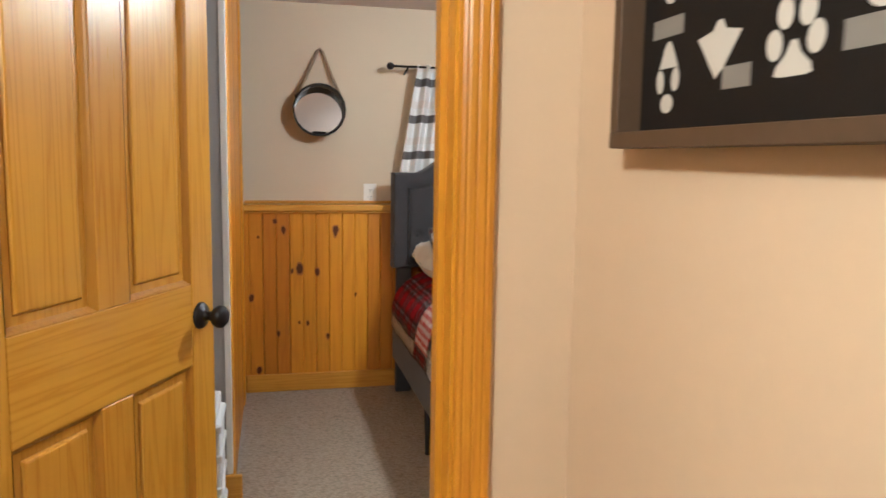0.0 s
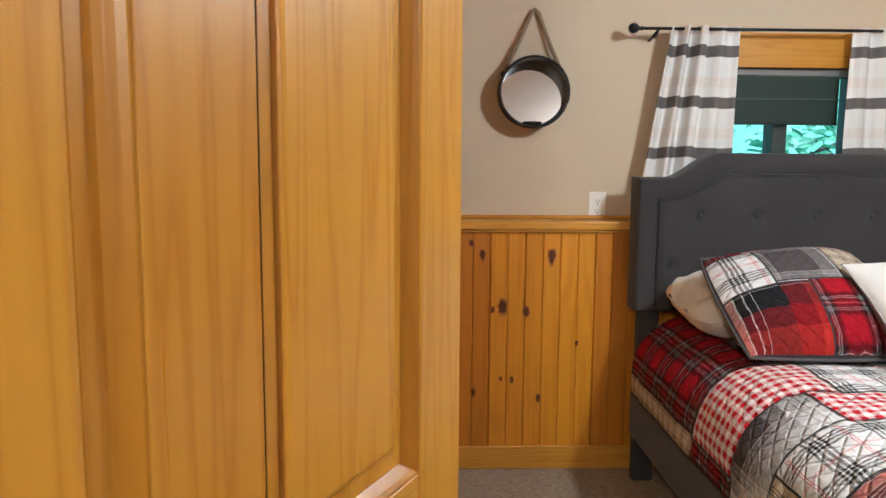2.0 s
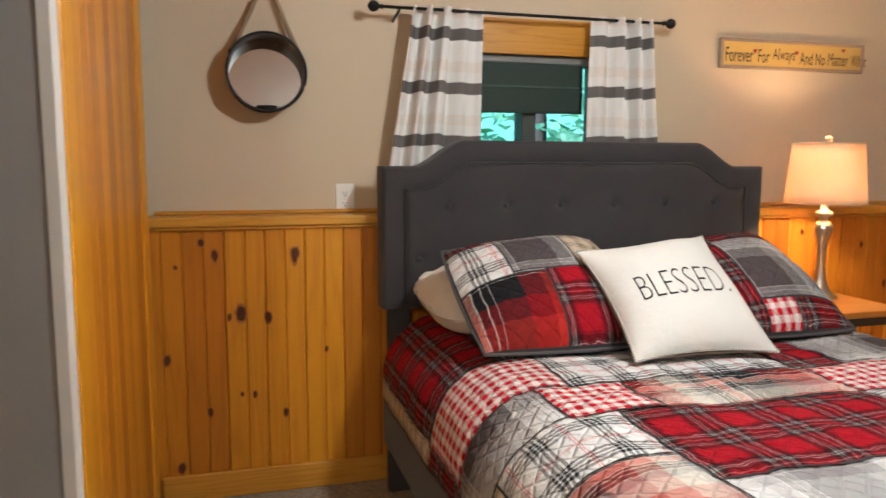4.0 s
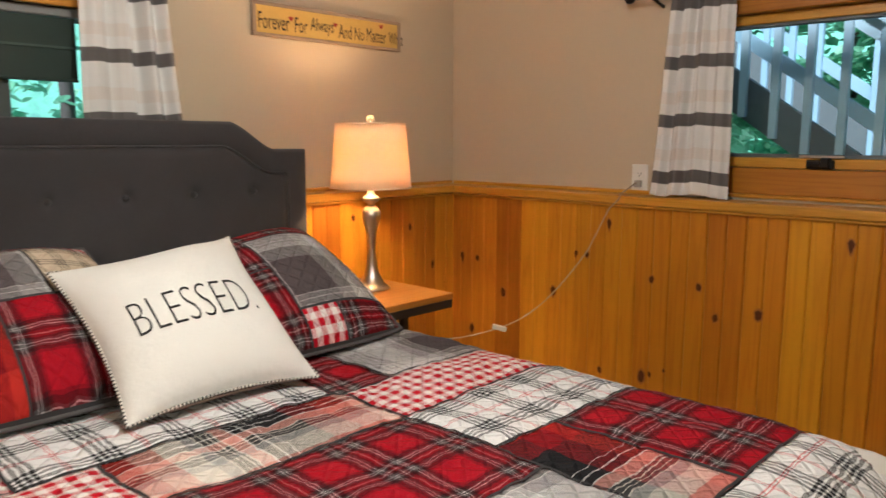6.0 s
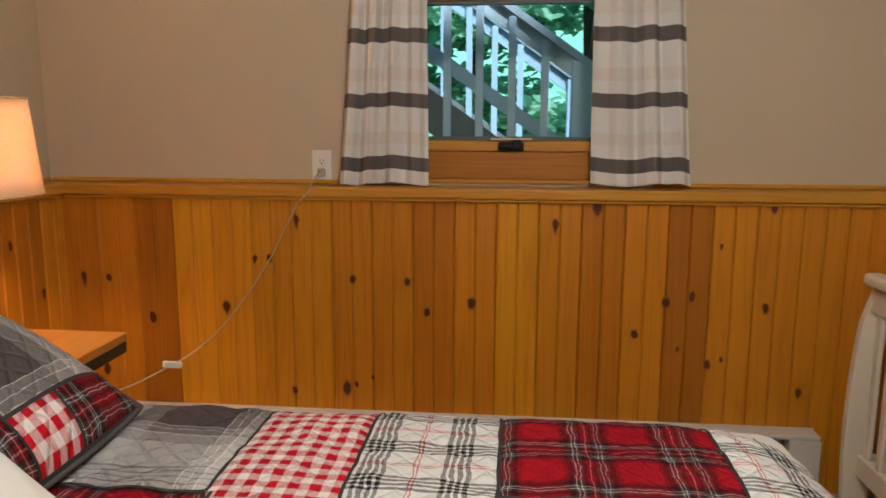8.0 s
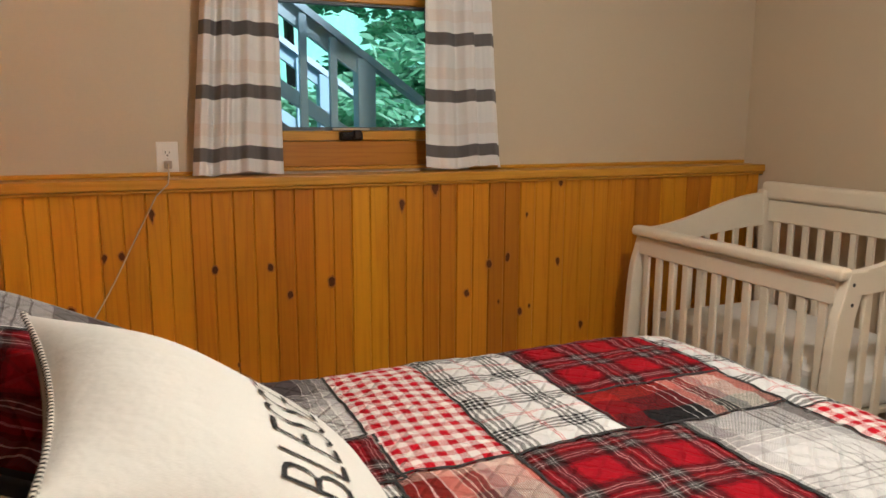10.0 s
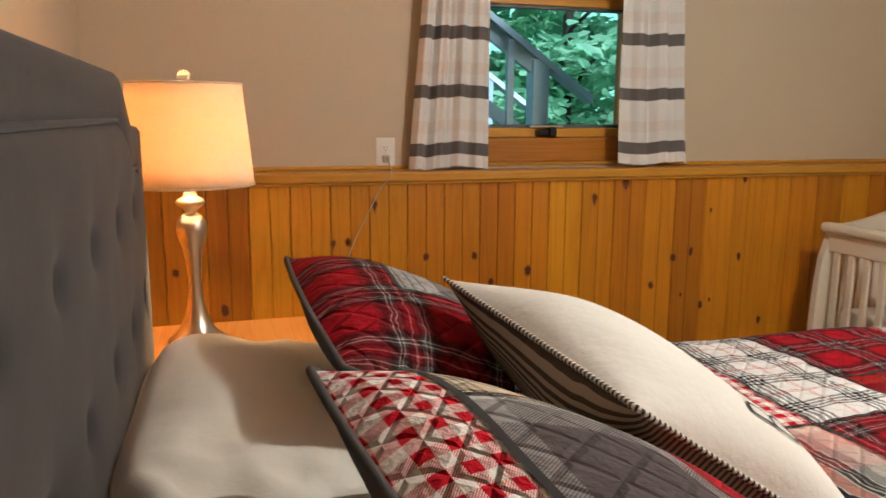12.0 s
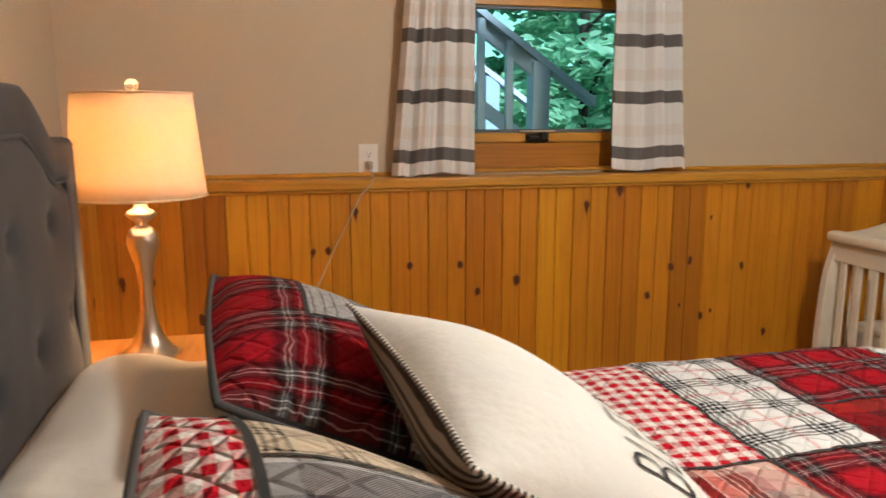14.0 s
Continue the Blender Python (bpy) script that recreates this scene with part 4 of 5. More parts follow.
# ---- pillows ----
def pillow_surface(w, h, d, front, p=2.6, soft=0.0, pinch=0.05):
    """Points of a stuffed cushion in its own plane: x across, y up, z out."""
    def fn(u, v):
        a, b = 2 * u - 1, 2 * v - 1
        bulge = max(0.0, (1 - abs(a) ** p)) ** 0.6 * max(0.0, (1 - abs(b) ** p)) ** 0.6
        pin = 1 - pinch * (1 - a * a) * b * b
        pit = 1 - pinch * (1 - b * b) * a * a
        pit, pin = pit * (1 - soft * b ** 4), pin * (1 - soft * a ** 4)
        x, y = a * w / 2 * pit, b * h / 2 * pin
        z = (1 if front else -1) * (d / 2) * bulge
        z += 0.006 * noise.noise(Vector((x * 7, y * 7, w * 9))) * min(1, bulge * 2) + 0.010 * noise.noise(Vector((x * 4, y * 4, h * 7))) * min(1, bulge * 2)
        return Vector((x, y, z))
    return fn


def local_sheet(fn, m, u0, u1, v0, v1, nu, nv, w, h, lift=0.0):
    bm = sheet(lambda u, v: m @ (fn(u, v) + Vector((0, 0, lift))), u0, u1, v0, v1, nu, nv)
    layer = bm.loops.layers.uv.active
    for f in bm.faces:
        for lp in f.loops:
            lp[layer].uv = (lp[layer].uv[0] * w, lp[layer].uv[1] * h)
    return bm


def border_tube(fn, m, radius, uv=False):
    n = 44
    ring = [(i / n, 0) for i in range(n)] + [(1, i / n) for i in range(n)] + [(1 - i / n, 1) for i in range(n)] + [(0, 1 - i / n) for i in range(n)]
    return tube([m @ Vector((fn(u, v).x, fn(u, v).y, 0)) for u, v in ring], radius, 6, True, uv)


class Quad:
    """A slack plane on four corners: takes local x, y, z to a place."""

    def __init__(self, bl, br, tl, tr, centre, out, w, h):
        self.bl, self.br, self.tl, self.tr, self.translation, self.out, self.w, self.h = bl, br, tl, tr, centre, out, w, h

    def __matmul__(self, p):
        u, v = p.x / self.w + 0.5, p.y / self.h + 0.5
        return (self.bl * (1 - u) + self.br * u) * (1 - v) + (self.tl * (1 - u) + self.tr * u) * v + self.out * p.z


def frame_of(bl, br, tl, tr):
    """A pose whose plane lies on four corners; returns it with width and height."""
    bl, br, tl, tr = (Vector(p) for p in (bl, br, tl, tr))
    c = (bl + br + tl + tr) / 4
    ex = ((br - bl) + (tr - tl)) / 2
    ey = ((tl - bl) + (tr - br)) / 2
    w, h = ex.length, ey.length
    ex.normalize()
    ez = ex.cross(ey.normalized()).normalized()
    ey = ez.cross(ex)
    return Quad(bl, br, tl, tr, c, ez, w, h), w, h


def sham(corners, d, patches, label):
    """A stuffed patchwork cover. A patch: kind, edges from 0 to 1, and where its check begins in metres (third: its pace upwards)."""
    m, w, h = frame_of(*corners)
    p = thing("sham_pillow", m.translation - Vector((0, 0, 0.12)), label, "pillow", "plaid pillows on the bed")
    fn, bk = pillow_surface(w, h, d, True, pinch=-0.04), pillow_surface(w, h, d * 0.8, False, pinch=-0.04)
    for kind, u0, u1, v0, v1, *start in patches:
        bm = local_sheet(fn, m, u0, u1, v0, v1, max(4, round((u1 - u0) * 44)), max(4, round((v1 - v0) * 36)), w, h)
        bu, bv, way = start[0] if start else (0.0, 0.0, 1)
        layer = bm.loops.layers.uv.active
        for f in bm.faces:
            for lp in f.loops:
                lp[layer].uv = (lp[layer].uv[0] - bu, (lp[layer].uv[1] - bv) * way)
        part("patch", bm, PLAIDS[kind.strip("+")], p, smooth=True)
        part("binding", local_sheet(fn, m, u0, u1, max(0, v0 - 0.007), v0 + 0.007, 30, 2, w, h, 0.002), seam_mat, p, smooth=True)
        # a patch marked + runs on from its neighbour with no seam
        if not kind.endswith("+"):
            part("binding", local_sheet(fn, m, max(0, u0 - 0.005), u0 + 0.005, v0, v1, 2, 26, w, h, 0.002), seam_mat, p, smooth=True)
    part("back", local_sheet(bk, m, 0, 1, 0, 1, 36, 30, w, h), grey_bind, p, smooth=True)
    part("piping", border_tube(fn, m, 0.006), grey_bind, p, "dark grey edging", smooth=True)


sham(((0.735, 3.36, 0.718), (1.29, 3.36, 0.718), (0.730, 3.775, 0.950), (1.285, 3.845, 0.970)), 0.21,
     [("tartan", 0, 0.22, 0.88, 1), ("white", 0, 0.26, 0.46, 0.88, (0.035, 0.28, 1)), ("gingham", 0.22, 1, 0.88, 1, (0, 0, 2.0)), ("grey", 0.26, 0.66, 0.48, 0.88, (0.215, 0.335, 1)), ("beige", 0.66, 1, 0.48, 0.88), ("buffalo", 0.82, 1, 0, 0.48),
      ("buffalo", 0, 0.44, 0, 0.46, (0.085, 0.205, -1)), ("tartan", 0.44, 0.82, 0, 0.48, (0.36, 0.10, 1)), ("white", 0.26, 0.44, 0.46, 0.48)],
     "plaid patchwork pillow sham leaning on a white pillow")
sham(((1.43, 3.35, 0.718), (1.965, 3.35, 0.718), (1.44, 3.785, 0.915), (1.955, 3.815, 0.968)), 0.21,
     [("tartan", 0, 0.40, 0.48, 1, (0.47, 0.36, 1)), ("tartan+", 0.40, 1, 0.78, 1, (0.47, 0.36, 1)), ("tartan", 0.14, 0.40, 0.0, 0.48), ("grey", 0.40, 0.90, 0.17, 0.78, (0.27, 0.175, 1)), ("white", 0.90, 1, 0.17, 0.78), ("gingham", 0.40, 0.62, 0, 0.17), ("tartan", 0.62, 1, 0, 0.17), ("white", 0, 0.14, 0, 0.48)],
     "plaid patchwork pillow sham beside the table lamp")


def throw_pillow():
    m, w, h = frame_of((1.095, 3.192, 0.716), (1.535, 3.175, 0.716), (1.095, 3.555, 0.968), (1.575, 3.608, 0.998))
    p = thing("throw_pillow", m.translation - Vector((0, 0, 0.15)), "cream square pillow printed with a black word", "pillow")
    fn, bk = pillow_surface(w, h, 0.176, True, pinch=0.11), pillow_surface(w, h, 0.200, False, pinch=0.11)
    part("front", local_sheet(fn, m, 0, 1, 0, 1, 60, 60, w, h), cream_cloth, p, smooth=True)
    part("back", local_sheet(bk, m, 0, 1, 0, 1, 60, 60, w, h), ticking, p, "brown striped ticking back", smooth=True)
    part("stitched_edge", border_tube(fn, m, 0.0036, True), stitch, p, "black and white whip stitch", smooth=True)
    me, wide = text_mesh("BLESSED.", 0.096, 0.6, -0.020)
    # long thin capitals spread over the bulge
    bm = bmesh.new()
    bm.from_mesh(me)
    bmesh.ops.subdivide_edges(bm, edges=[e for e in bm.edges if e.calc_length() > 0.02], cuts=2)
    scale = 0.297 / wide
    for v in bm.verts:
        x, y = -0.158 + v.co.x * scale, -0.073 + v.co.y
        q = fn(x / w + 0.5, y / h + 0.5)
        v.co = m @ (q + Vector((0, 0, 0.0022)))
    part("lettering", bm, ink, p, "black capital letters")
    part("care_tag", sheet(lambda u, v: m @ Vector((-w / 2 + 0.26 + u * 0.02, h / 2 - 0.16, -0.05 - v * 0.05 - 0.01 * math.sin(u * 3))), 0, 1, 0, 1, 3, 4), cream_cloth, p)


throw_pillow()


def bed_pillow(cx, cy, w, h, d, yaw, seed, tilt=8):
    p = thing("bed_pillow", (cx, cy, ZQ), "plain ivory bed pillow lying against the headboard", "pillow", "ivory bed pillows")
    m = Matrix.Translation((cx, cy, ZQ + d * 0.46)) @ pose(0, 0, 0, tilt, 0, yaw)
    fn, bk = pillow_surface(w, h, d, True, 5.0, 0.16), pillow_surface(w, h, d * 0.8, False, 5.0, 0.16)
    part("case", local_sheet(lambda u, v: fn(u, v) + Vector((0, 0, 0.012 * noise.noise(Vector((u * 5, v * 5, seed))) + 0.036 * math.exp(-u * 7) * noise.noise(Vector((u * 16, v * 9, seed))) + 0.02 * math.exp(-u * 9) * noise.noise(Vector((u * 34, v * 20, seed))))), m, 0, 1, 0, 1, 40, 30, w, h), pillowcase, p, smooth=True)
    part("underside", local_sheet(bk, m, 0, 1, 0, 1, 30, 24, w, h), pillowcase, p, smooth=True)
    part("seam", border_tube(fn, m, 0.003), pillowcase, p, smooth=True)


bed_pillow(0.99, 3.85, 0.64, 0.44, 0.185, 2, 1)
bed_pillow(1.68, 3.86, 0.80, 0.46, 0.122, -1, 2)


# ---- night table and lamp ----
def night_table():
    t = thing("night_table", (2.4, 3.95, 0), "small side table with an oak top and black edge", "table")
    x0, x1, y0, y1, z = 2.225, 2.590, 3.715, 4.205, 0.678
    part("tabletop", boxes((x0, x1, y0, y1, z - 0.024, z), bevel=0.002), oak_top, t)
    part("edge_band", boxes((x0 + 0.003, x1 - 0.003, y0 + 0.003, y1 - 0.003, z - 0.056, z - 0.025)), dark_wood, t, "black edge band")
    for x in (x0 + 0.09, x1 - 0.13):
        for y in (y0 + 0.14, y1 - 0.10):
            part("leg", boxes((x, x + 0.028, y, y + 0.028, 0, z - 0.057), bevel=0.003), dark_wood, t, "black leg")


night_table()


def table_lamp():
    x, y, z = 2.433, 4.006, 0.678
    t = thing("table_lamp", (x, y, z), "lit table lamp, nickel stem and cream drum shade", "lamp")
    part("base", lathe([(0.071, 0), (0.072, 0.004), (0.068, 0.009), (0.055, 0.018), (0.042, 0.034), (0.031, 0.056), (0.023, 0.085), (0.018, 0.12), (0.016, 0.16), (0.018, 0.20), (0.024, 0.235), (0.033, 0.262), (0.037, 0.282), (0.035, 0.302), (0.026, 0.318), (0.013, 0.326)], (x, y, z), 40), nickel, t, "brushed nickel turned stem", smooth=True)
    part("collar", lathe([(0.013, 0.326), (0.016, 0.334), (0.029, 0.344), (0.036, 0.352), (0.030, 0.361), (0.017, 0.367), (0.014, 0.380), (0.012, 0.40)], (x, y, z), 32), nickel, t, smooth=True)
    part("socket", lathe([(0.012, 0.40), (0.018, 0.405), (0.018, 0.455), (0.010, 0.47)], (x, y, z), 20), white_plastic, t, smooth=True)
    z0, z1, r0, r1 = z + 0.397, z + 0.638, 0.156, 0.134
    steps = 56
    bm = bmesh.new()
    rings = []
    for k in range(7):
        f = k / 6
        r = r0 + (r1 - r0) * f
        rings.append([bm.verts.new((x + r * math.cos(2 * math.pi * i / steps), y + r * math.sin(2 * math.pi * i / steps), z0 + (z1 - z0) * f)) for i in range(steps)])
    for a, b in zip(rings, rings[1:]):
        for i in range(steps):
            bm.faces.new((a[i], a[(i + 1) % steps], b[(i + 1) % steps], b[i]))
    sh = part("shade", bm, shade_mat, t, "cream linen drum shade", smooth=True)
    sh.modifiers.new("thick", "SOLIDIFY").thickness = 0.0015
    for r, zz in ((r0, z0), (r1, z1)):
        part("shade_rim", tube([(x + r * math.cos(2 * math.pi * i / 48), y + r * math.sin(2 * math.pi * i / 48), zz) for i in range(48)], 0.003, 6, True), shade_mat, sh, smooth=True)
    for i in range(3):
        a = 2 * math.pi * i / 3
        part("spider_arm", tube([(x, y, z1 - 0.012), (x + r1 * 0.5 * math.cos(a), y + r1 * 0.5 * math.sin(a), z1 - 0.014), (x + r1 * math.cos(a), y + r1 * math.sin(a), z1 - 0.004)], 0.002, 6), nickel, t, smooth=True)
    part("harp_post", tube([(x, y + 0.02, z + 0.47), (x, y + 0.05, z + 0.55), (x, y, z1 - 0.01), (x, y - 0.05, z + 0.55), (x, y - 0.02, z + 0.47)], 0.002, 6), nickel, t, smooth=True)
    part("finial", lathe([(0.006, -0.008), (0.008, 0.004), (0.014, 0.010), (0.016, 0.022), (0.011, 0.030), (0.004, 0.033)], (x, y, z1), 12), crystal_mat, t, "clear faceted finial")


table_lamp()


# ---- wall fittings ----
def outlet(name, m, label):
    o = thing(name, m.translation, label, "outlet", "wall outlets")
    def loc(bm):
        bmesh.ops.transform(bm, matrix=m, verts=bm.verts)
        return bm
    plate = part("plate", loc(boxes((-0.036, 0.036, 0, 0.005, -0.059, 0.059), bevel=0.003, segments=2)), white_plastic, o)
    for z in (-0.0195, 0.0195):
        part("socket", loc(boxes((-0.0165, 0.0165, 0.005, 0.0075, z - 0.014, z + 0.014), bevel=0.002)), white_plastic, o)
        part("slots", loc(boxes((-0.0075, -0.0055, 0.0076, 0.0080, z - 0.001, z + 0.008), (0.0055, 0.0075, 0.0076, 0.0080, z - 0.001, z + 0.008), (-0.0025, 0.0025, 0.0076, 0.0080, z - 0.010, z - 0.005))), slot_dark, o)
    part("screw", loc(boxes((-0.002, 0.002, 0.005, 0.0062, -0.002, 0.002))), nickel, o)
    return o


outlet("outlet", Matrix.Translation((0.508, YU, 1.094)) @ Matrix.Rotation(math.pi, 4, "Z"), "white double wall outlet above the ledge")
outlet("outlet", Matrix.Translation((XU, 3.331, 1.102)) @ Matrix.Rotation(math.pi / 2, 4, "Z"), "white double wall outlet with a cord plugged in")


def lamp_cord():
    c = thing("lamp_cord", (3.27, 3.331, 1.08), "thin translucent extension cord from the outlet to the table", "cord")
    a, b = Vector((3.262, 3.335, 1.072)), Vector((2.915, 3.749, 0.474))
    # out of the plug, over the ledge and down in front of the boards
    pts = [Vector((3.285, 3.331, 1.083)), Vector((3.258, 3.332, 1.086)), Vector((3.205, 3.334, 1.066)), Vector((3.160, 3.337, 1.050)), Vector((3.147, 3.341, 1.026))]
    for i in range(2, 19):
        k = i / 18
        p = a.lerp(b, k)
        p.z -= 0.13 * math.sin(math.pi * k) * (0.35 + 0.65 * k)
        p.x = min(p.x, XE - 0.035)
        pts.append(p)
    e = Vector((2.56, 3.93, 0.47))
    for i in range(1, 8):
        k = i / 7
        p = b.lerp(e, k)
        p.z -= 0.025 * math.sin(math.pi * k)
        pts.append(p)
    part("cable", tube(pts, 0.0027, 8), cord_mat, c, smooth=True)
    part("plug", boxes((3.268, 3.290, 3.318, 3.344, 1.068, 1.096), bevel=0.004, segments=2), plain("grey_plug", (0.42, 0.38, 0.33), 0.5), c)
    q = boxes((-0.03, 0.03, -0.011, 0.011, -0.010, 0.010), bevel=0.004, segments=2)
    bmesh.ops.transform(q, matrix=Matrix.Translation(b + Vector((0, 0, 0.0))) @ pose(0, 0, 0, 0, -14, 130), verts=q.verts)
    part("coupling", q, white_plastic, c, "white plug coupling")


lamp_cord()


def wall_mirror():
    x, z, r, y0, y1 = 0.220, 1.553, 0.138, YU - 0.001, YU - 0.105
    mm = thing("wall_mirror", (x, y1, z - r), "round mirror in a deep black rim on a rope", "mirror")
    steps = 64
    bm = bmesh.new()
    prof = [(r - 0.006, y0), (r, y0), (r, y1), (r - 0.006, y1), (r - 0.006, YU - 0.03), (r - 0.006, y0)]
    rings = [[bm.verts.new((x + a * math.cos(2 * math.pi * i / steps), y, z + a * math.sin(2 * math.pi * i / steps))) for i in range(steps)] for a, y in prof[:5]]
    rings.append(rings[0])
    for a, b in zip(rings, rings[1:]):
        for i in range(steps):
            bm.faces.new((a[i], b[i], b[(i + 1) % steps], a[(i + 1) % steps]))
    rim = part("rim", bm, black_rim, mm, "black metal band rim")
    for i in range(56):
        a = 2 * math.pi * i / 56
        q = boxes((-0.002, 0.002, y1 + 0.012, y0 - 0.012, r, r + 0.0022))
        bmesh.ops.transform(q, matrix=Matrix.Translation((x, 0, z)) @ Matrix.Rotation(a, 4, "Y"), verts=q.verts)
        part("rib", q, black_rim, rim)
    part("rim_edge", tube([(x + r * math.cos(2 * math.pi * i / 60), y1, z + r * math.sin(2 * math.pi * i / 60)) for i in range(60)], 0.0045, 8, True), black_metal, mm, smooth=True)
    g = lathe([(r - 0.008, 0), (r - 0.008, 0.003)], (0, 0, 0), 64)
    bmesh.ops.transform(g, matrix=Matrix.Translation((x, YU - 0.030, z)) @ Matrix.Rotation(radians(81), 4, "X"), verts=g.verts)
    part("glass", g, mirror_mat, mm, "clear mirror glass")
    part("cup", lathe([(0.030, 0), (0.036, 0.003), (0.038, 0.016), (0.034, 0.016), (0.030, 0.004)], (x, YU - 0.06, z - r + 0.006), 24), black_metal, mm, "small black candle cup", smooth=True)
    top = Vector((0.228, YU - 0.014, 1.885))
    ends = [Vector((x - 0.121, YU - 0.05, z + 0.073)), Vector((x + 0.133, YU - 0.05, z + 0.045))]
    part("rope", tube([ends[0], ends[0].lerp(top, 0.5), top + Vector((-0.014, 0, -0.012)), top, top + Vector((0.014, 0, -0.012)), ends[1].lerp(top, 0.5), ends[1]], 0.0085, 10), rope_mat, mm, "tan jute rope", smooth=True)
    for e in ends:
        part("rope_stud", boxes((e.x - 0.009, e.x + 0.009, e.y - 0.012, e.y + 0.012, e.z - 0.009, e.z + 0.009), bevel=0.004), black_metal, mm)
    part("nail", tube([top + Vector((0, 0.013, -0.008)), top + Vector((0, -0.006, -0.006))], 0.003, 6), black_metal, mm)


wall_mirror()


def lay_text(words, height, squeeze, m, width, parent, material, name="lettering", weight=0.0):
    me, wide = text_mesh(words, height, squeeze, weight)
    bm = bmesh.new()
    bm.from_mesh(me)
    for v in bm.verts:
        v.co = m @ Vector((v.co.x * width / wide, v.co.y, 0))
    return part(name, bm, material, parent)


def wall_sign():
    x0, x1, z0, z1 = 2.15, 2.918, 1.648, 1.776
    s = thing("wall_sign", ((x0 + x1) / 2, YU, z0), "long yellow painted wooden sign with lettering and hearts", "sign")
    part("board", boxes((x0 + 0.014, x1 - 0.014, YU - 0.016, YU - 0.001, z0 + 0.012, z1 - 0.012)), sign_yellow, s)
    for r in ((x0, x1, YU - 0.022, YU - 0.001, z0, z0 + 0.013), (x0, x1, YU - 0.022, YU - 0.001, z1 - 0.013, z1), (x0, x0 + 0.015, YU - 0.0225, YU - 0.001, z0 + 0.013, z1 - 0.013), (x1 - 0.015, x1, YU - 0.0225, YU - 0.001, z0 + 0.013, z1 - 0.013)):
        part("edge", boxes(r, bevel=0.002), sign_frame, s, "weathered brown edge")
    turn = Matrix.Rotation(radians(90), 4, "X")
    y = YU - 0.0175
    xs = x0 + 0.026
    for words, w, hh in (("Forever", 0.142, 0.062), ("For", 0.060, 0.058), ("Always", 0.118, 0.066), ("And", 0.070, 0.056), ("No", 0.052, 0.052), ("Matter", 0.112, 0.056), ("What", 0.085, 0.052)):
        lay_text(words, hh, 0.7, Matrix.Translation((xs, y, z0 + 0.028)) @ turn, w, s, ink)
        xs += w + 0.0165
        if words in ("Forever", "Always"):
            bm = bmesh.new()
            pts = [(0.011 * math.sin(t) ** 3, 0.0095 * (math.cos(t) - 0.35 * math.cos(2 * t) - 0.12 * math.cos(3 * t))) for t in [2 * math.pi * i / 24 for i in range(24)]]
            bm.faces.new([bm.verts.new((xs - 0.008 + a, y - 0.0005, z0 + 0.078 + b)) for a, b in pts])
            part("heart", bm, heart_red, s, "small red heart")
            xs += 0.010
    bm = bmesh.new()
    pts = [(0.011 * math.sin(t) ** 3, 0.0095 * (math.cos(t) - 0.35 * math.cos(2 * t) - 0.12 * math.cos(3 * t))) for t in [2 * math.pi * i / 24 for i in range(24)]]
    bm.faces.new([bm.verts.new((x1 - 0.115 + a, y - 0.0005, z0 + 0.098 + b)) for a, b in pts])
    part("heart", bm, heart_red, s, "small red heart")


wall_sign()


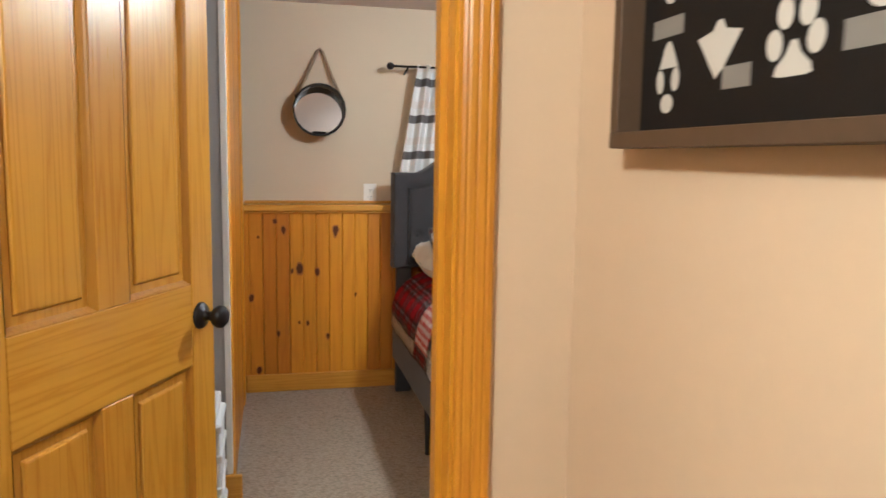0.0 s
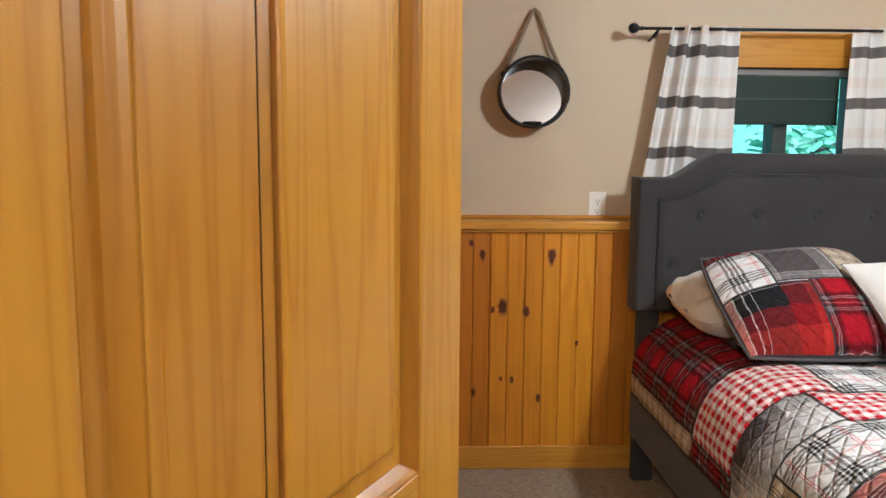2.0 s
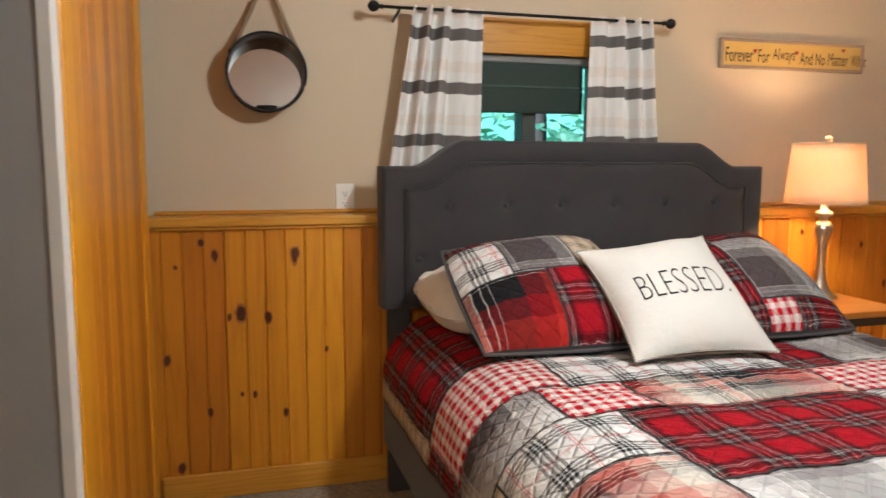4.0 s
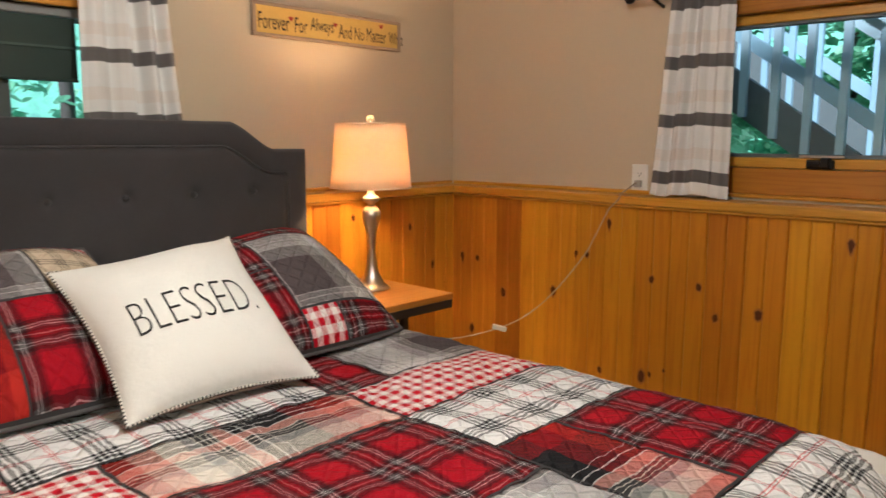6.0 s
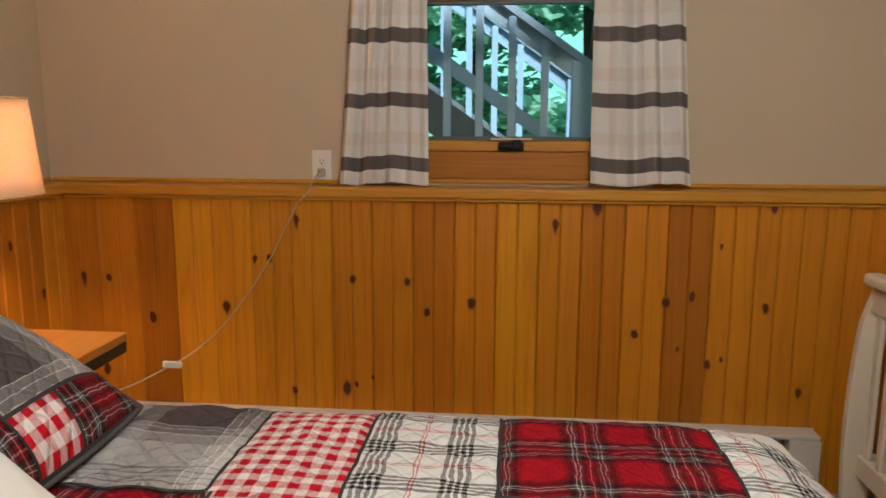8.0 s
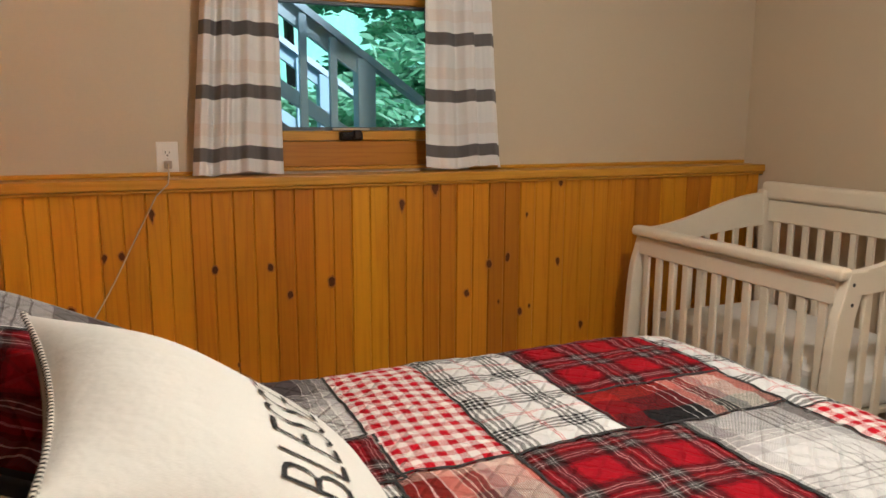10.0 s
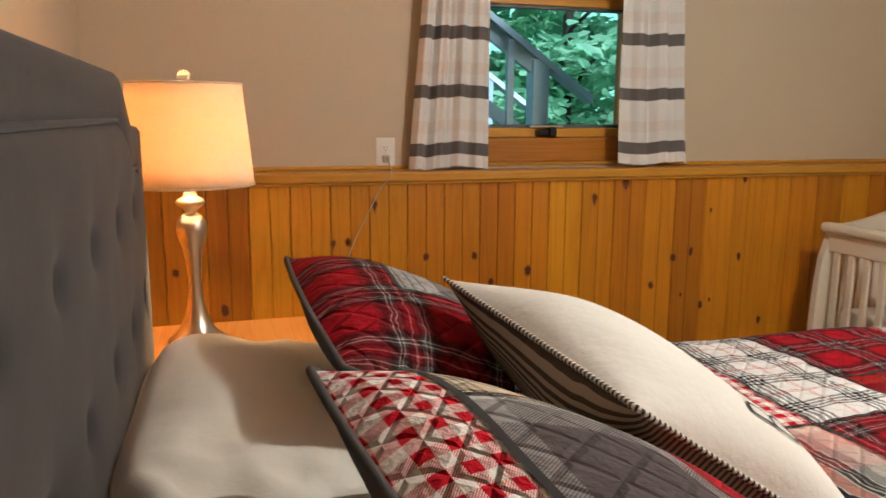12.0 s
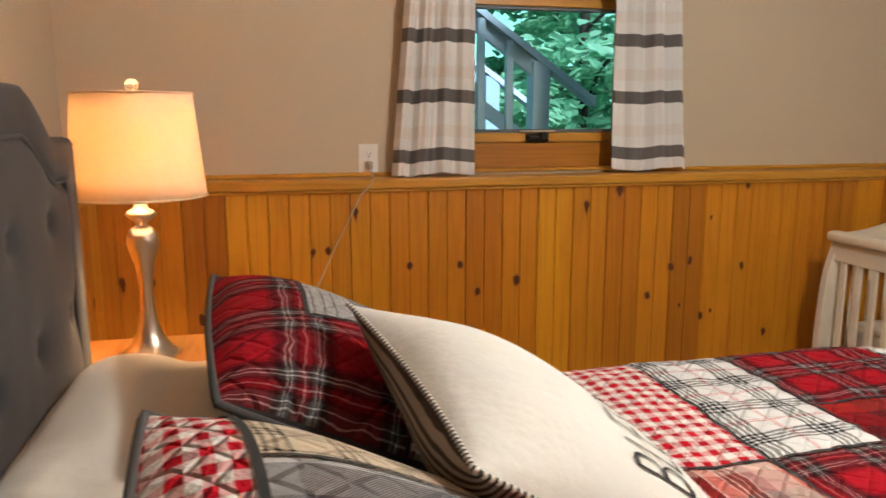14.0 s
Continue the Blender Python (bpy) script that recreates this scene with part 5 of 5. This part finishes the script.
def hall_sign():
    y0, y1, z0, z1 = 0.37, 1.012, 1.318, 1.80
    x = HALL_E
    s = thing("framed_sign", (x, (y0 + y1) / 2, z0), "black framed sign with white animal tracks and words", "sign")
    d = 0.042
    for name, r in (("frame_rail", (x - d, x - 0.001, y0, y1, z0, z0 + 0.02)), ("frame_rail", (x - d, x - 0.001, y0, y1, z1 - 0.02, z1)), ("frame_stile", (x - d + 0.0005, x - 0.001, y0, y0 + 0.02, z0 + 0.02, z1 - 0.02)), ("frame_stile", (x - d + 0.0005, x - 0.001, y1 - 0.02, y1, z0 + 0.02, z1 - 0.02))):
        part(name, boxes(r, bevel=0.001), sign_wood, s)
    part("board", boxes((x - 0.010, x - 0.001, y0 + 0.02, y1 - 0.02, z0 + 0.02, z1 - 0.02)), sign_black, s)
    xf = x - 0.0108

    def blob(y, z, ry, rz, tilt=0.0):
        bm = bmesh.new()
        c, sn = math.cos(tilt), math.sin(tilt)
        bm.faces.new([bm.verts.new((xf, y - (ry * math.cos(t) * c - rz * math.sin(t) * sn), z + ry * math.cos(t) * sn + rz * math.sin(t) * c)) for t in [2 * math.pi * i / 22 for i in range(22)]])
        part("print", bm, sign_white, s)

    def bar(y, z, w, h):
        bm = bmesh.new()
        bm.faces.new([bm.verts.new((xf, y - a, z + b)) for a, b in ((0, 0), (w, 0), (w, h), (0, h))])
        part("word_bar", bm, plain("grey_print", (0.20, 0.185, 0.165), 0.7), s)

    def poly(y, z, pts):
        bm = bmesh.new()
        bm.faces.new([bm.verts.new((xf, y - a, z + b)) for a, b in pts])
        part("print", bm, sign_white, s)
    for dz in (0.0, 0.125, 0.25):
        # a narrow column of tracks
        blob(0.928, 1.370 + dz, 0.014, 0.011)
        blob(0.945, 1.396 + dz, 0.009, 0.014, 0.1)
        blob(0.911, 1.397 + dz, 0.009, 0.014, -0.1)
        poly(0.948, 1.411 + dz, ((0, 0), (0.042, 0), (0.030, 0.022), (0.024, 0.030), (0.016, 0.030), (0.010, 0.022)))
        bar(0.966, 1.447 + dz, 0.068, 0.022)
        # a pointed hoof print and its word
        poly(0.867, 1.389 + dz, ((0, 0.045), (0.036, 0), (0.050, 0.010), (0.079, 0.045), (0.052, 0.050), (0.046, 0.060), (0.036, 0.060), (0.028, 0.050)))
        bar(0.818, 1.377 + dz, 0.048, 0.023)
        # a paw print with four toes
        poly(0.736, 1.380 + dz, ((0, 0.002), (0.008, 0), (0.044, 0), (0.052, 0.002), (0.049, 0.010), (0.036, 0.020), (0.030, 0.032), (0.022, 0.032), (0.015, 0.020), (0.003, 0.010)))
        for a, b, tl in ((0.737, 1.410, 0.15), (0.724, 1.437, 0.05), (0.694, 1.436, -0.05), (0.682, 1.411, -0.15)):
            blob(a, b + dz, 0.0115, 0.0145, tl)
        # a curled track and its word
        bar(0.650, 1.394 + dz, 0.090, 0.025)
        blob(0.610, 1.434 + dz, 0.018, 0.012)
        blob(0.565, 1.440 + dz, 0.016, 0.014)
        bar(0.520, 1.372 + dz, 0.070, 0.022)


hall_sign()


# ---- crib ----
def crib():
    c = thing("crib", (2.45, 1.27, 0), "cream painted wooden crib with slatted sides", "crib")
    x0, x1, yb, yf = 1.975, 2.945, 0.88, 1.60
    zf, zb = 0.828, 0.985

    def post(x, y, w, d, h, curve):
        bm = bmesh.new()
        rings = []
        for i in range(13):
            k = i / 12
            s = curve * (math.sin(k * math.pi * 1.15) * 0.020 - 0.03 * max(0, k - 0.82) / 0.18)
            ww = w * (1 + 0.12 * max(0, 0.35 - k) / 0.35)
            rings.append([bm.verts.new(p) for p in ((x, y - d / 2 + s, h * k), (x + ww, y - d / 2 + s, h * k), (x + ww, y + d / 2 + s, h * k), (x, y + d / 2 + s, h * k))])
        for a, b in zip(rings, rings[1:]):
            for i in range(4):
                bm.faces.new((a[i], a[(i + 1) % 4], b[(i + 1) % 4], b[i]))
        bm.faces.new(rings[0][::-1])
        bm.faces.new(rings[-1])
        bmesh.ops.bevel(bm, geom=list(bm.edges), offset=0.003, segments=1, affect="EDGES")
        return bm
    for x in (x0, x1 - 0.032):
        part("front_post", post(x, yf - 0.03, 0.032, 0.075, zf - 0.012, 1.0), cream_paint, c)
        part("back_post", post(x, yb + 0.02, 0.032, 0.06, zb - 0.035, -0.4), cream_paint, c)
        # sloping side rail that swells towards the back
        bm = bmesh.new()
        top, low = [], []
        for i in range(15):
            k = i / 14
            e = k * k * (3 - 2 * k)
            y = yf - 0.05 - (yf - yb - 0.08) * k
            top.append((y, zf - 0.012 + (zb - zf - 0.035) * e))
            low.append((y, zf - 0.085 + (zb - zf - 0.09) * e * 0.8))
        loop = top + low[::-1]
        fa = [bm.verts.new((x + 0.004, y, z)) for y, z in loop]
        fb = [bm.verts.new((x + 0.028, y, z)) for y, z in loop]
        n = len(loop)
        for i in range(n):
            bm.faces.new((fa[i], fb[i], fb[(i + 1) % n], fa[(i + 1) % n]))
        for i in range(14):
            bm.faces.new((fa[i], fa[i + 1], fa[n - 2 - i], fa[n - 1 - i]))
            bm.faces.new((fb[i + 1], fb[i], fb[n - 1 - i], fb[n - 2 - i]))
        part("side_rail", bm, cream_paint, c)
        part("side_low_rail", boxes((x + 0.004, x + 0.028, yb + 0.04, yf - 0.05, 0.20, 0.26), bevel=0.004), cream_paint, c)
        for i in range(7):
            k = (i + 1) / 8
            y = yf - 0.05 - (yf - yb - 0.08) * k
            e = k * k * (3 - 2 * k)
            part("slat", boxes((x + 0.010, x + 0.022, y - 0.016, y + 0.016, 0.255, zf - 0.075 + (zb - zf - 0.09) * e * 0.8), bevel=0.003), cream_paint, c)
        for zz in (zf - 0.05, zf - 0.11):
            part("bolt", tube([(x - 0.001 if x == x0 else x + 0.033, yf - 0.045, zz), (x + 0.004 if x == x0 else x + 0.028, yf - 0.045, zz)], 0.006, 10), slot_dark, c, "dark bolt hole")
    # front: rounded cap, flat rail, slats
    cap = boxes((x0 + 0.002, x1 - 0.002, yf - 0.045, yf + 0.012, zf - 0.04, zf), bevel=0.016, segments=4)
    part("front_cap", cap, cream_paint, c, "rounded teething rail", smooth=False)
    part("front_rail", boxes((x0 + 0.03, x1 - 0.03, yf - 0.034, yf - 0.010, zf - 0.115, zf - 0.041), bevel=0.004), cream_paint, c)
    part("front_low_rail", boxes((x0 + 0.03, x1 - 0.03, yf - 0.034, yf - 0.010, 0.20, 0.27), bevel=0.004), cream_paint, c)
    for i in range(12):
        x = x0 + 0.075 + (x1 - x0 - 0.15) * i / 11
        part("slat", boxes((x - 0.015, x + 0.015, yf - 0.029, yf - 0.015, 0.265, zf - 0.113), bevel=0.003), cream_paint, c)
        part("slat", boxes((x - 0.015, x + 0.015, yb + 0.010, yb + 0.024, 0.265, zb - 0.165), bevel=0.003), cream_paint, c)
    part("back_cap", boxes((x0 - 0.004, x1 + 0.004, yb - 0.012, yb + 0.045, zb - 0.075, zb), bevel=0.018, segments=4), cream_paint, c)
    part("back_rail", boxes((x0 + 0.02, x1 - 0.02, yb + 0.004, yb + 0.030, zb - 0.170, zb - 0.078), bevel=0.004), cream_paint, c)
    part("back_low_rail", boxes((x0 + 0.03, x1 - 0.03, yb + 0.006, yb + 0.028, 0.20, 0.27), bevel=0.004), cream_paint, c)
    part("mattress_board", boxes((x0 + 0.034, x1 - 0.034, yb + 0.045, yf - 0.08, 0.34, 0.355)), cream_paint, c)
    m = thing("crib_mattress", (2.45, 1.25, 0.355), "thin white crib mattress inside the crib", "mattress")
    part("body", boxes((x0 + 0.04, x1 - 0.04, yb + 0.05, yf - 0.085, 0.3565, 0.47), bevel=0.025, segments=3), mattress_mat, m)


crib()


def heater():
    up = 0.012
    h = thing("baseboard_heater", (3.15, 2.9, 0), "long white metal baseboard heater with dark slots", "heater")
    y0, y1, xw = 1.615, 4.05, XE - 0.002
    part("back_plate", boxes((xw - 0.006, xw, y0, y1, 0.0, 0.226 + up)), white_metal, h)
    part("top_cover", boxes((xw - 0.068, xw - 0.007, y0, y1, 0.206 + up, 0.224 + up), bevel=0.004), white_metal, h)
    part("front_cover", boxes((xw - 0.070, xw - 0.064, y0, y1, 0.075, 0.168 + up), bevel=0.002), white_metal, h)
    part("low_lip", boxes((xw - 0.066, xw - 0.060, y0, y1, 0.02, 0.052), bevel=0.002), white_metal, h)
    part("end_cap", boxes((xw - 0.072, xw - 0.0065, y0 - 0.004, y0 + 0.10, 0.02, 0.2055 + up), bevel=0.003), white_metal, h)
    part("fin_core", boxes((xw - 0.050, xw - 0.012, y0 + 0.12, y1, 0.06, 0.19)), slot_dark, h, "dark heating fins")


heater()


def white_bin():
    b = thing("storage_bin", (-0.36, 2.66, 0), "white slatted storage bin beside the closet wall", "bin")
    part("body", boxes((-0.50, -0.212, 2.56, 2.80, 0, 0.43), bevel=0.008, segments=2), matt_clothes, b)
    part("lid", boxes((-0.505, -0.222, 2.555, 2.805, 0.431, 0.470), bevel=0.006, segments=2), matt_clothes, b)
    for z in (0.08, 0.19, 0.30, 0.40):
        part("band", boxes((-0.502, -0.206, 2.554, 2.806, z, z + 0.025), bevel=0.004), matt_clothes, b)


white_bin()


def ceiling_light(name, x, y, label):
    c = thing(name, (x, y, TOP), label, "ceiling lamp")
    part("bowl_ring", lathe([(0.12, -0.012), (0.125, -0.006), (0.125, -0.001)], (x, y, TOP), 32), nickel, c, smooth=True)


ceiling_light("ceiling_light", 1.16, 2.48, "flush ceiling lamp lighting the bedroom")
ceiling_light("ceiling_light", -0.62, -0.05, "flush ceiling lamp lighting the hallway")


# ---- outside ----
tagged(part("ground", boxes((-400, 400, -400, 400, -0.5, -0.1)), ground_mat), "shaded forest floor", "ground", kind="structure")


def stair_rail(x, slope_y0, z_at, slope, material, name, label, y_lo, y_hi, cap=True):
    s = thing(name, (x, y_lo, -0.1), label, "stair rail")

    def beam(off, hgt, y0, y1, wx, mat, nm):
        bm = bmesh.new()
        pts = [(y0, z_at + slope * (y0 - slope_y0) + off), (y1, z_at + slope * (y1 - slope_y0) + off)]
        vs = [[bm.verts.new((xx, y, z + dz)) for y, z in pts for dz in (0, -hgt)] for xx in (x - wx / 2, x + wx / 2)]
        a, b = vs
        for q in ((a[0], a[2], a[3], a[1]), (b[0], b[1], b[3], b[2]), (a[0], b[0], b[2], a[2]), (a[1], a[3], b[3], b[1]), (a[0], a[1], b[1], b[0]), (a[2], b[2], b[3], a[3])):
            bm.faces.new(q)
        return part(nm, bm, mat, s)
    if cap:
        beam(0.0, 0.038, y_lo, y_hi, 0.10, deck_grey, "handrail")
    beam(-0.04, 0.085, y_lo + 0.28, y_hi, 0.038, material, "top_rail")
    beam(-0.42, 0.075, y_lo + 0.28, y_hi, 0.038, deck_light, "low_rail")
    beam(-0.62, 0.20, y_lo + 0.28, y_hi, 0.04, deck_dark if cap else material, "stringer")
    n = int((y_hi - y_lo - 0.4) / 0.145)
    for i in range(n):
        y = y_lo + 0.46 + 0.145 * i
        zt = z_at + slope * (y - slope_y0) - 0.05
        part("baluster", boxes((x - 0.046, x - 0.012, y - 0.017, y + 0.017, zt - 0.76, zt)), material, s)
    part("newel_post", boxes((x - 0.045, x + 0.045, y_lo + 0.25, y_lo + 0.34, -0.1, z_at + slope * (y_lo + 0.25 - slope_y0) + 0.005), bevel=0.004), material, s)
    return s


stair_rail(4.12, 2.06, 1.348, 0.70, deck_grey, "stair_railing", "grey painted deck stair railing outside the window", 2.06, 5.4)
stair_rail(5.05, 2.06, 1.348, 0.70, deck_light, "stair_railing", "pale blue-grey deck stair railing behind the first", 2.02, 5.6)


def stair_treads():
    s = thing("deck_stairs", (4.6, 3.4, -0.1), "dark weathered wooden deck steps", "stairs")
    for i in range(14):
        y = 2.40 + 0.25 * i
        z = -0.1 + 0.175 * (i + 1)
        part("tread", boxes((4.15, 5.02, y, y + 0.27, z - 0.035, z), bevel=0.004), deck_dark, s)


stair_treads()


def leaves(name, spots, count, size, seed, label, trunk=None):
    """A tree with leaves in loose level sprays."""
    rnd = random.Random(seed)
    verts, faces = [], []
    for sx, sy, sz, rr in spots:
        for _ in range(count):
            a, r = rnd.uniform(0, 6.283), rr * math.sqrt(rnd.random())
            c = Vector((sx + r * math.cos(a), sy + r * math.sin(a), sz + rnd.gauss(0, 0.07) - 0.12 * r))
            yaw, tx, ty = rnd.uniform(0, 6.283), rnd.gauss(0.35, 0.35), rnd.gauss(0, 0.35)
            m = Euler((tx, ty, yaw)).to_matrix()
            s = size * rnd.uniform(0.6, 1.3)
            k = len(verts)
            for px, py, pz in ((0, -0.5, 0), (0.36, -0.15, 0.07), (0.28, 0.3, 0.05), (0, 0.62, -0.06), (-0.28, 0.3, 0.05), (-0.36, -0.15, 0.07)):
                verts.append(c + m @ Vector((px * s, py * s, pz * s)))
            faces += [(k, k + 1, k + 2, k + 3), (k, k + 3, k + 4, k + 5)]
    me = bpy.data.meshes.new("crown")
    me.from_pydata(verts, [], faces)
    me.materials.append(leaf_mat)
    t = thing(name, trunk or (spots[0][0], spots[0][1], -0.1), label, "tree")
    part("crown", me, leaf_mat, t, kind="stuff")
    if trunk:
        x, y, z = trunk
        part("trunk", tube([(x, y, z), (x + 0.05, y - 0.03, 1.5), (x - 0.04, y + 0.05, 3.5), (x, y, 6.5)], 0.045, 10), bark, t, smooth=True)
        for sx, sy, sz, rr in spots[::3]:
            part("limb", tube([(x, y, sz - 0.5), ((x + sx) / 2, (y + sy) / 2, sz - 0.15), (sx, sy, sz - 0.02)], 0.018, 6), bark, t, smooth=True)


rnd = random.Random(11)
for k in range(9):
    bx, by = 6.6 + 0.9 * (k % 4) + rnd.uniform(-0.3, 0.3), -3.2 + 1.05 * k
    spots = [(bx + rnd.uniform(-0.9, 0.9), by + rnd.uniform(-1.1, 1.1), -0.2 + 0.22 * j + rnd.uniform(-0.1, 0.1), rnd.uniform(0.4, 0.85)) for j in range(20)]
    leaves("tree", spots, 400, 0.125, 20 + k, "leafy young maple in layered sprays", (bx, by, -0.1))
for k in range(5):
    bx, by = -0.6 + 1.0 * k, 7.0 + 0.5 * (k % 3)
    spots = [(bx + rnd.uniform(-0.9, 0.9), by + rnd.uniform(-0.7, 0.7), 0.3 + 0.2 * j, rnd.uniform(0.4, 0.8)) for j in range(9)]
    leaves("tree", spots, 100, 0.13, 60 + k, "leafy young maple behind the house", (bx, by, -0.1))
# far woods ring that lights itself; sun flecks and depth are painted on
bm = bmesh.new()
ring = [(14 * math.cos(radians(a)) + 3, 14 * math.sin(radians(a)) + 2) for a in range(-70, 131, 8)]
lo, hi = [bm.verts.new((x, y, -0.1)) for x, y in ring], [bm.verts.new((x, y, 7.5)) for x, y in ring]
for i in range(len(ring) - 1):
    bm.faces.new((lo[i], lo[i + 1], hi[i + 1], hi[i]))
tagged(part("backdrop", bm, far_glow), "glowing backdrop of far woods with painted sun flecks", "woods", kind="structure")

# ---- boards and knots ----
KNOTS_E = [(4.192, 0.705, 0.0144), (4.097, 0.703, 0.0144), (3.94, 0.56, 0.018), (3.662, 0.608, 0.018), (3.551, 0.785, 0.0108), (3.498, 0.786, 0.0126), (3.398, 0.926, 0.0126), (3.201, 0.718, 0.0144), (3.009, 0.713, 0.0144), (2.94, 0.605, 0.0144), (2.784, 0.642, 0.018), (2.504, 0.925, 0.0144), (2.367, 0.985, 0.0216), (2.227, 0.549, 0.0144), (2.127, 0.662, 0.018), (2.043, 0.684, 0.0144), (1.957, 0.859, 0.0072), (1.802, 0.654, 0.0126), (1.798, 0.986, 0.0126), (1.98, 0.449, 0.0144), (1.935, 0.468, 0.0072), (1.674, 0.362, 0.0144), (3.228, 0.317, 0.0198), (3.193, 0.333, 0.009), (3.133, 0.361, 0.0072), (3.42, 0.303, 0.0126), (4.129, 0.358, 0.018), (2.081, 0.501, 0.0072)]
KNOTS_N = [(-0.023, 0.949, 0.0147), (0.022, 0.904, 0.0168), (-0.112, 0.863, 0.0084), (0.107, 0.687, 0.0231), (0.067, 0.675, 0.0105), (0.203, 0.669, 0.0168), (-0.152, 0.529, 0.0168), (0.305, 0.902, 0.021), (0.415, 0.538, 0.0084), (0.104, 0.385, 0.0084), (0.15, 0.38, 0.0105), (-0.01, 0.329, 0.0126), (0.261, 0.304, 0.0126), (-0.115, 0.126, 0.0189), (2.551, 0.928, 0.012), (2.886, 0.862, 0.012), (3.034, 0.675, 0.014)]


def board_mesh(name, w, z0, z1, along):
    """A tongue-and-groove board with a bead down its middle."""
    g, d = 0.0045, 0.007
    prof = [(-w / 2 + 0.0002, d), (-w / 2 + g, 0), (-g, 0), (0, d * 0.8), (g, 0), (w / 2 - g, 0), (w / 2 - 0.0002, d)]
    bm = bmesh.new()
    rows = []
    for z in (z0, z1):
        rows.append([bm.verts.new((a, t, z) if along == "x" else (t, -a, z)) for a, t in prof] + [bm.verts.new((a, 0.018, z) if along == "x" else (0.018, -a, z)) for a in (w / 2 - 0.0002, -w / 2 + 0.0002)])
    n = len(rows[0])
    for i in range(n):
        bm.faces.new((rows[0][i], rows[0][(i + 1) % n], rows[1][(i + 1) % n], rows[1][i]))
    return mesh_of(name, bm, pine_z)


def knot_on(place, r, along, parent, seed):
    """A dark knot in a paler ring, now and then with a short tail in the grain."""
    rn = random.Random(seed)
    tall, lean = rn.uniform(1.0, 1.45), rn.uniform(-0.25, 0.25)
    down = rn.choice((0, 0, 0.5, 1.0))
    rough = [rn.uniform(0.88, 1.1) for _ in range(20)]

    def ring(bm, size, proud):
        vs = []
        for i, k in enumerate(rough):
            t = 2 * math.pi * i / len(rough)
            b = r * size * k * tall * math.sin(t) * (1 + down * max(0, -math.sin(t)) ** 6)
            a = r * size * k * math.cos(t) * 0.82 + lean * b * 0.4
            vs.append(bm.verts.new((place[0] + a, place[1] - proud, place[2] + b) if along == "x" else (place[0] - proud, place[1] + a, place[2] + b)))
        return vs
    bm = bmesh.new()
    outer, inner = ring(bm, 1.18, 0.0), ring(bm, 0.84, 0.0004)
    for i in range(len(outer)):
        j = (i + 1) % len(outer)
        q = (outer[i], outer[j], inner[j], inner[i])
        bm.faces.new(q if along == "x" else q[::-1]).material_index = 1
    bm.faces.new(inner if along == "x" else inner[::-1])
    part("knot", bm, knot_mat, parent).data.materials.append(knot_ring)


BW = 0.143
me_n, me_e = board_mesh("board", BW, 0.0, RAIL - 0.0365, "x"), board_mesh("board", BW, 0.0, RAIL - 0.0365, "y")
n = int((XE - XC) / BW) + 1
for i in range(n):
    x = XE - BW / 2 - BW * i + 0.02
    ob = part("board", me_n, pine_z, wall_n)
    ob.location = (x, YB, 0)
n = int((YB - YS) / BW) + 1
for i in range(n):
    y = YB - BW / 2 - BW * i + 0.02
    if y - BW / 2 > YS - 0.1:
        ob = part("board", me_e, pine_z, wall_e)
        ob.location = (XE, y, 0)
for i, (y, z, r) in enumerate(KNOTS_E):
    knot_on((XE - 0.0012, y, z), r, "y", wall_e, i)
for i, (x, z, r) in enumerate(KNOTS_N):
    knot_on((x, YB - 0.0012, z), r, "x", wall_n, 100 + i)
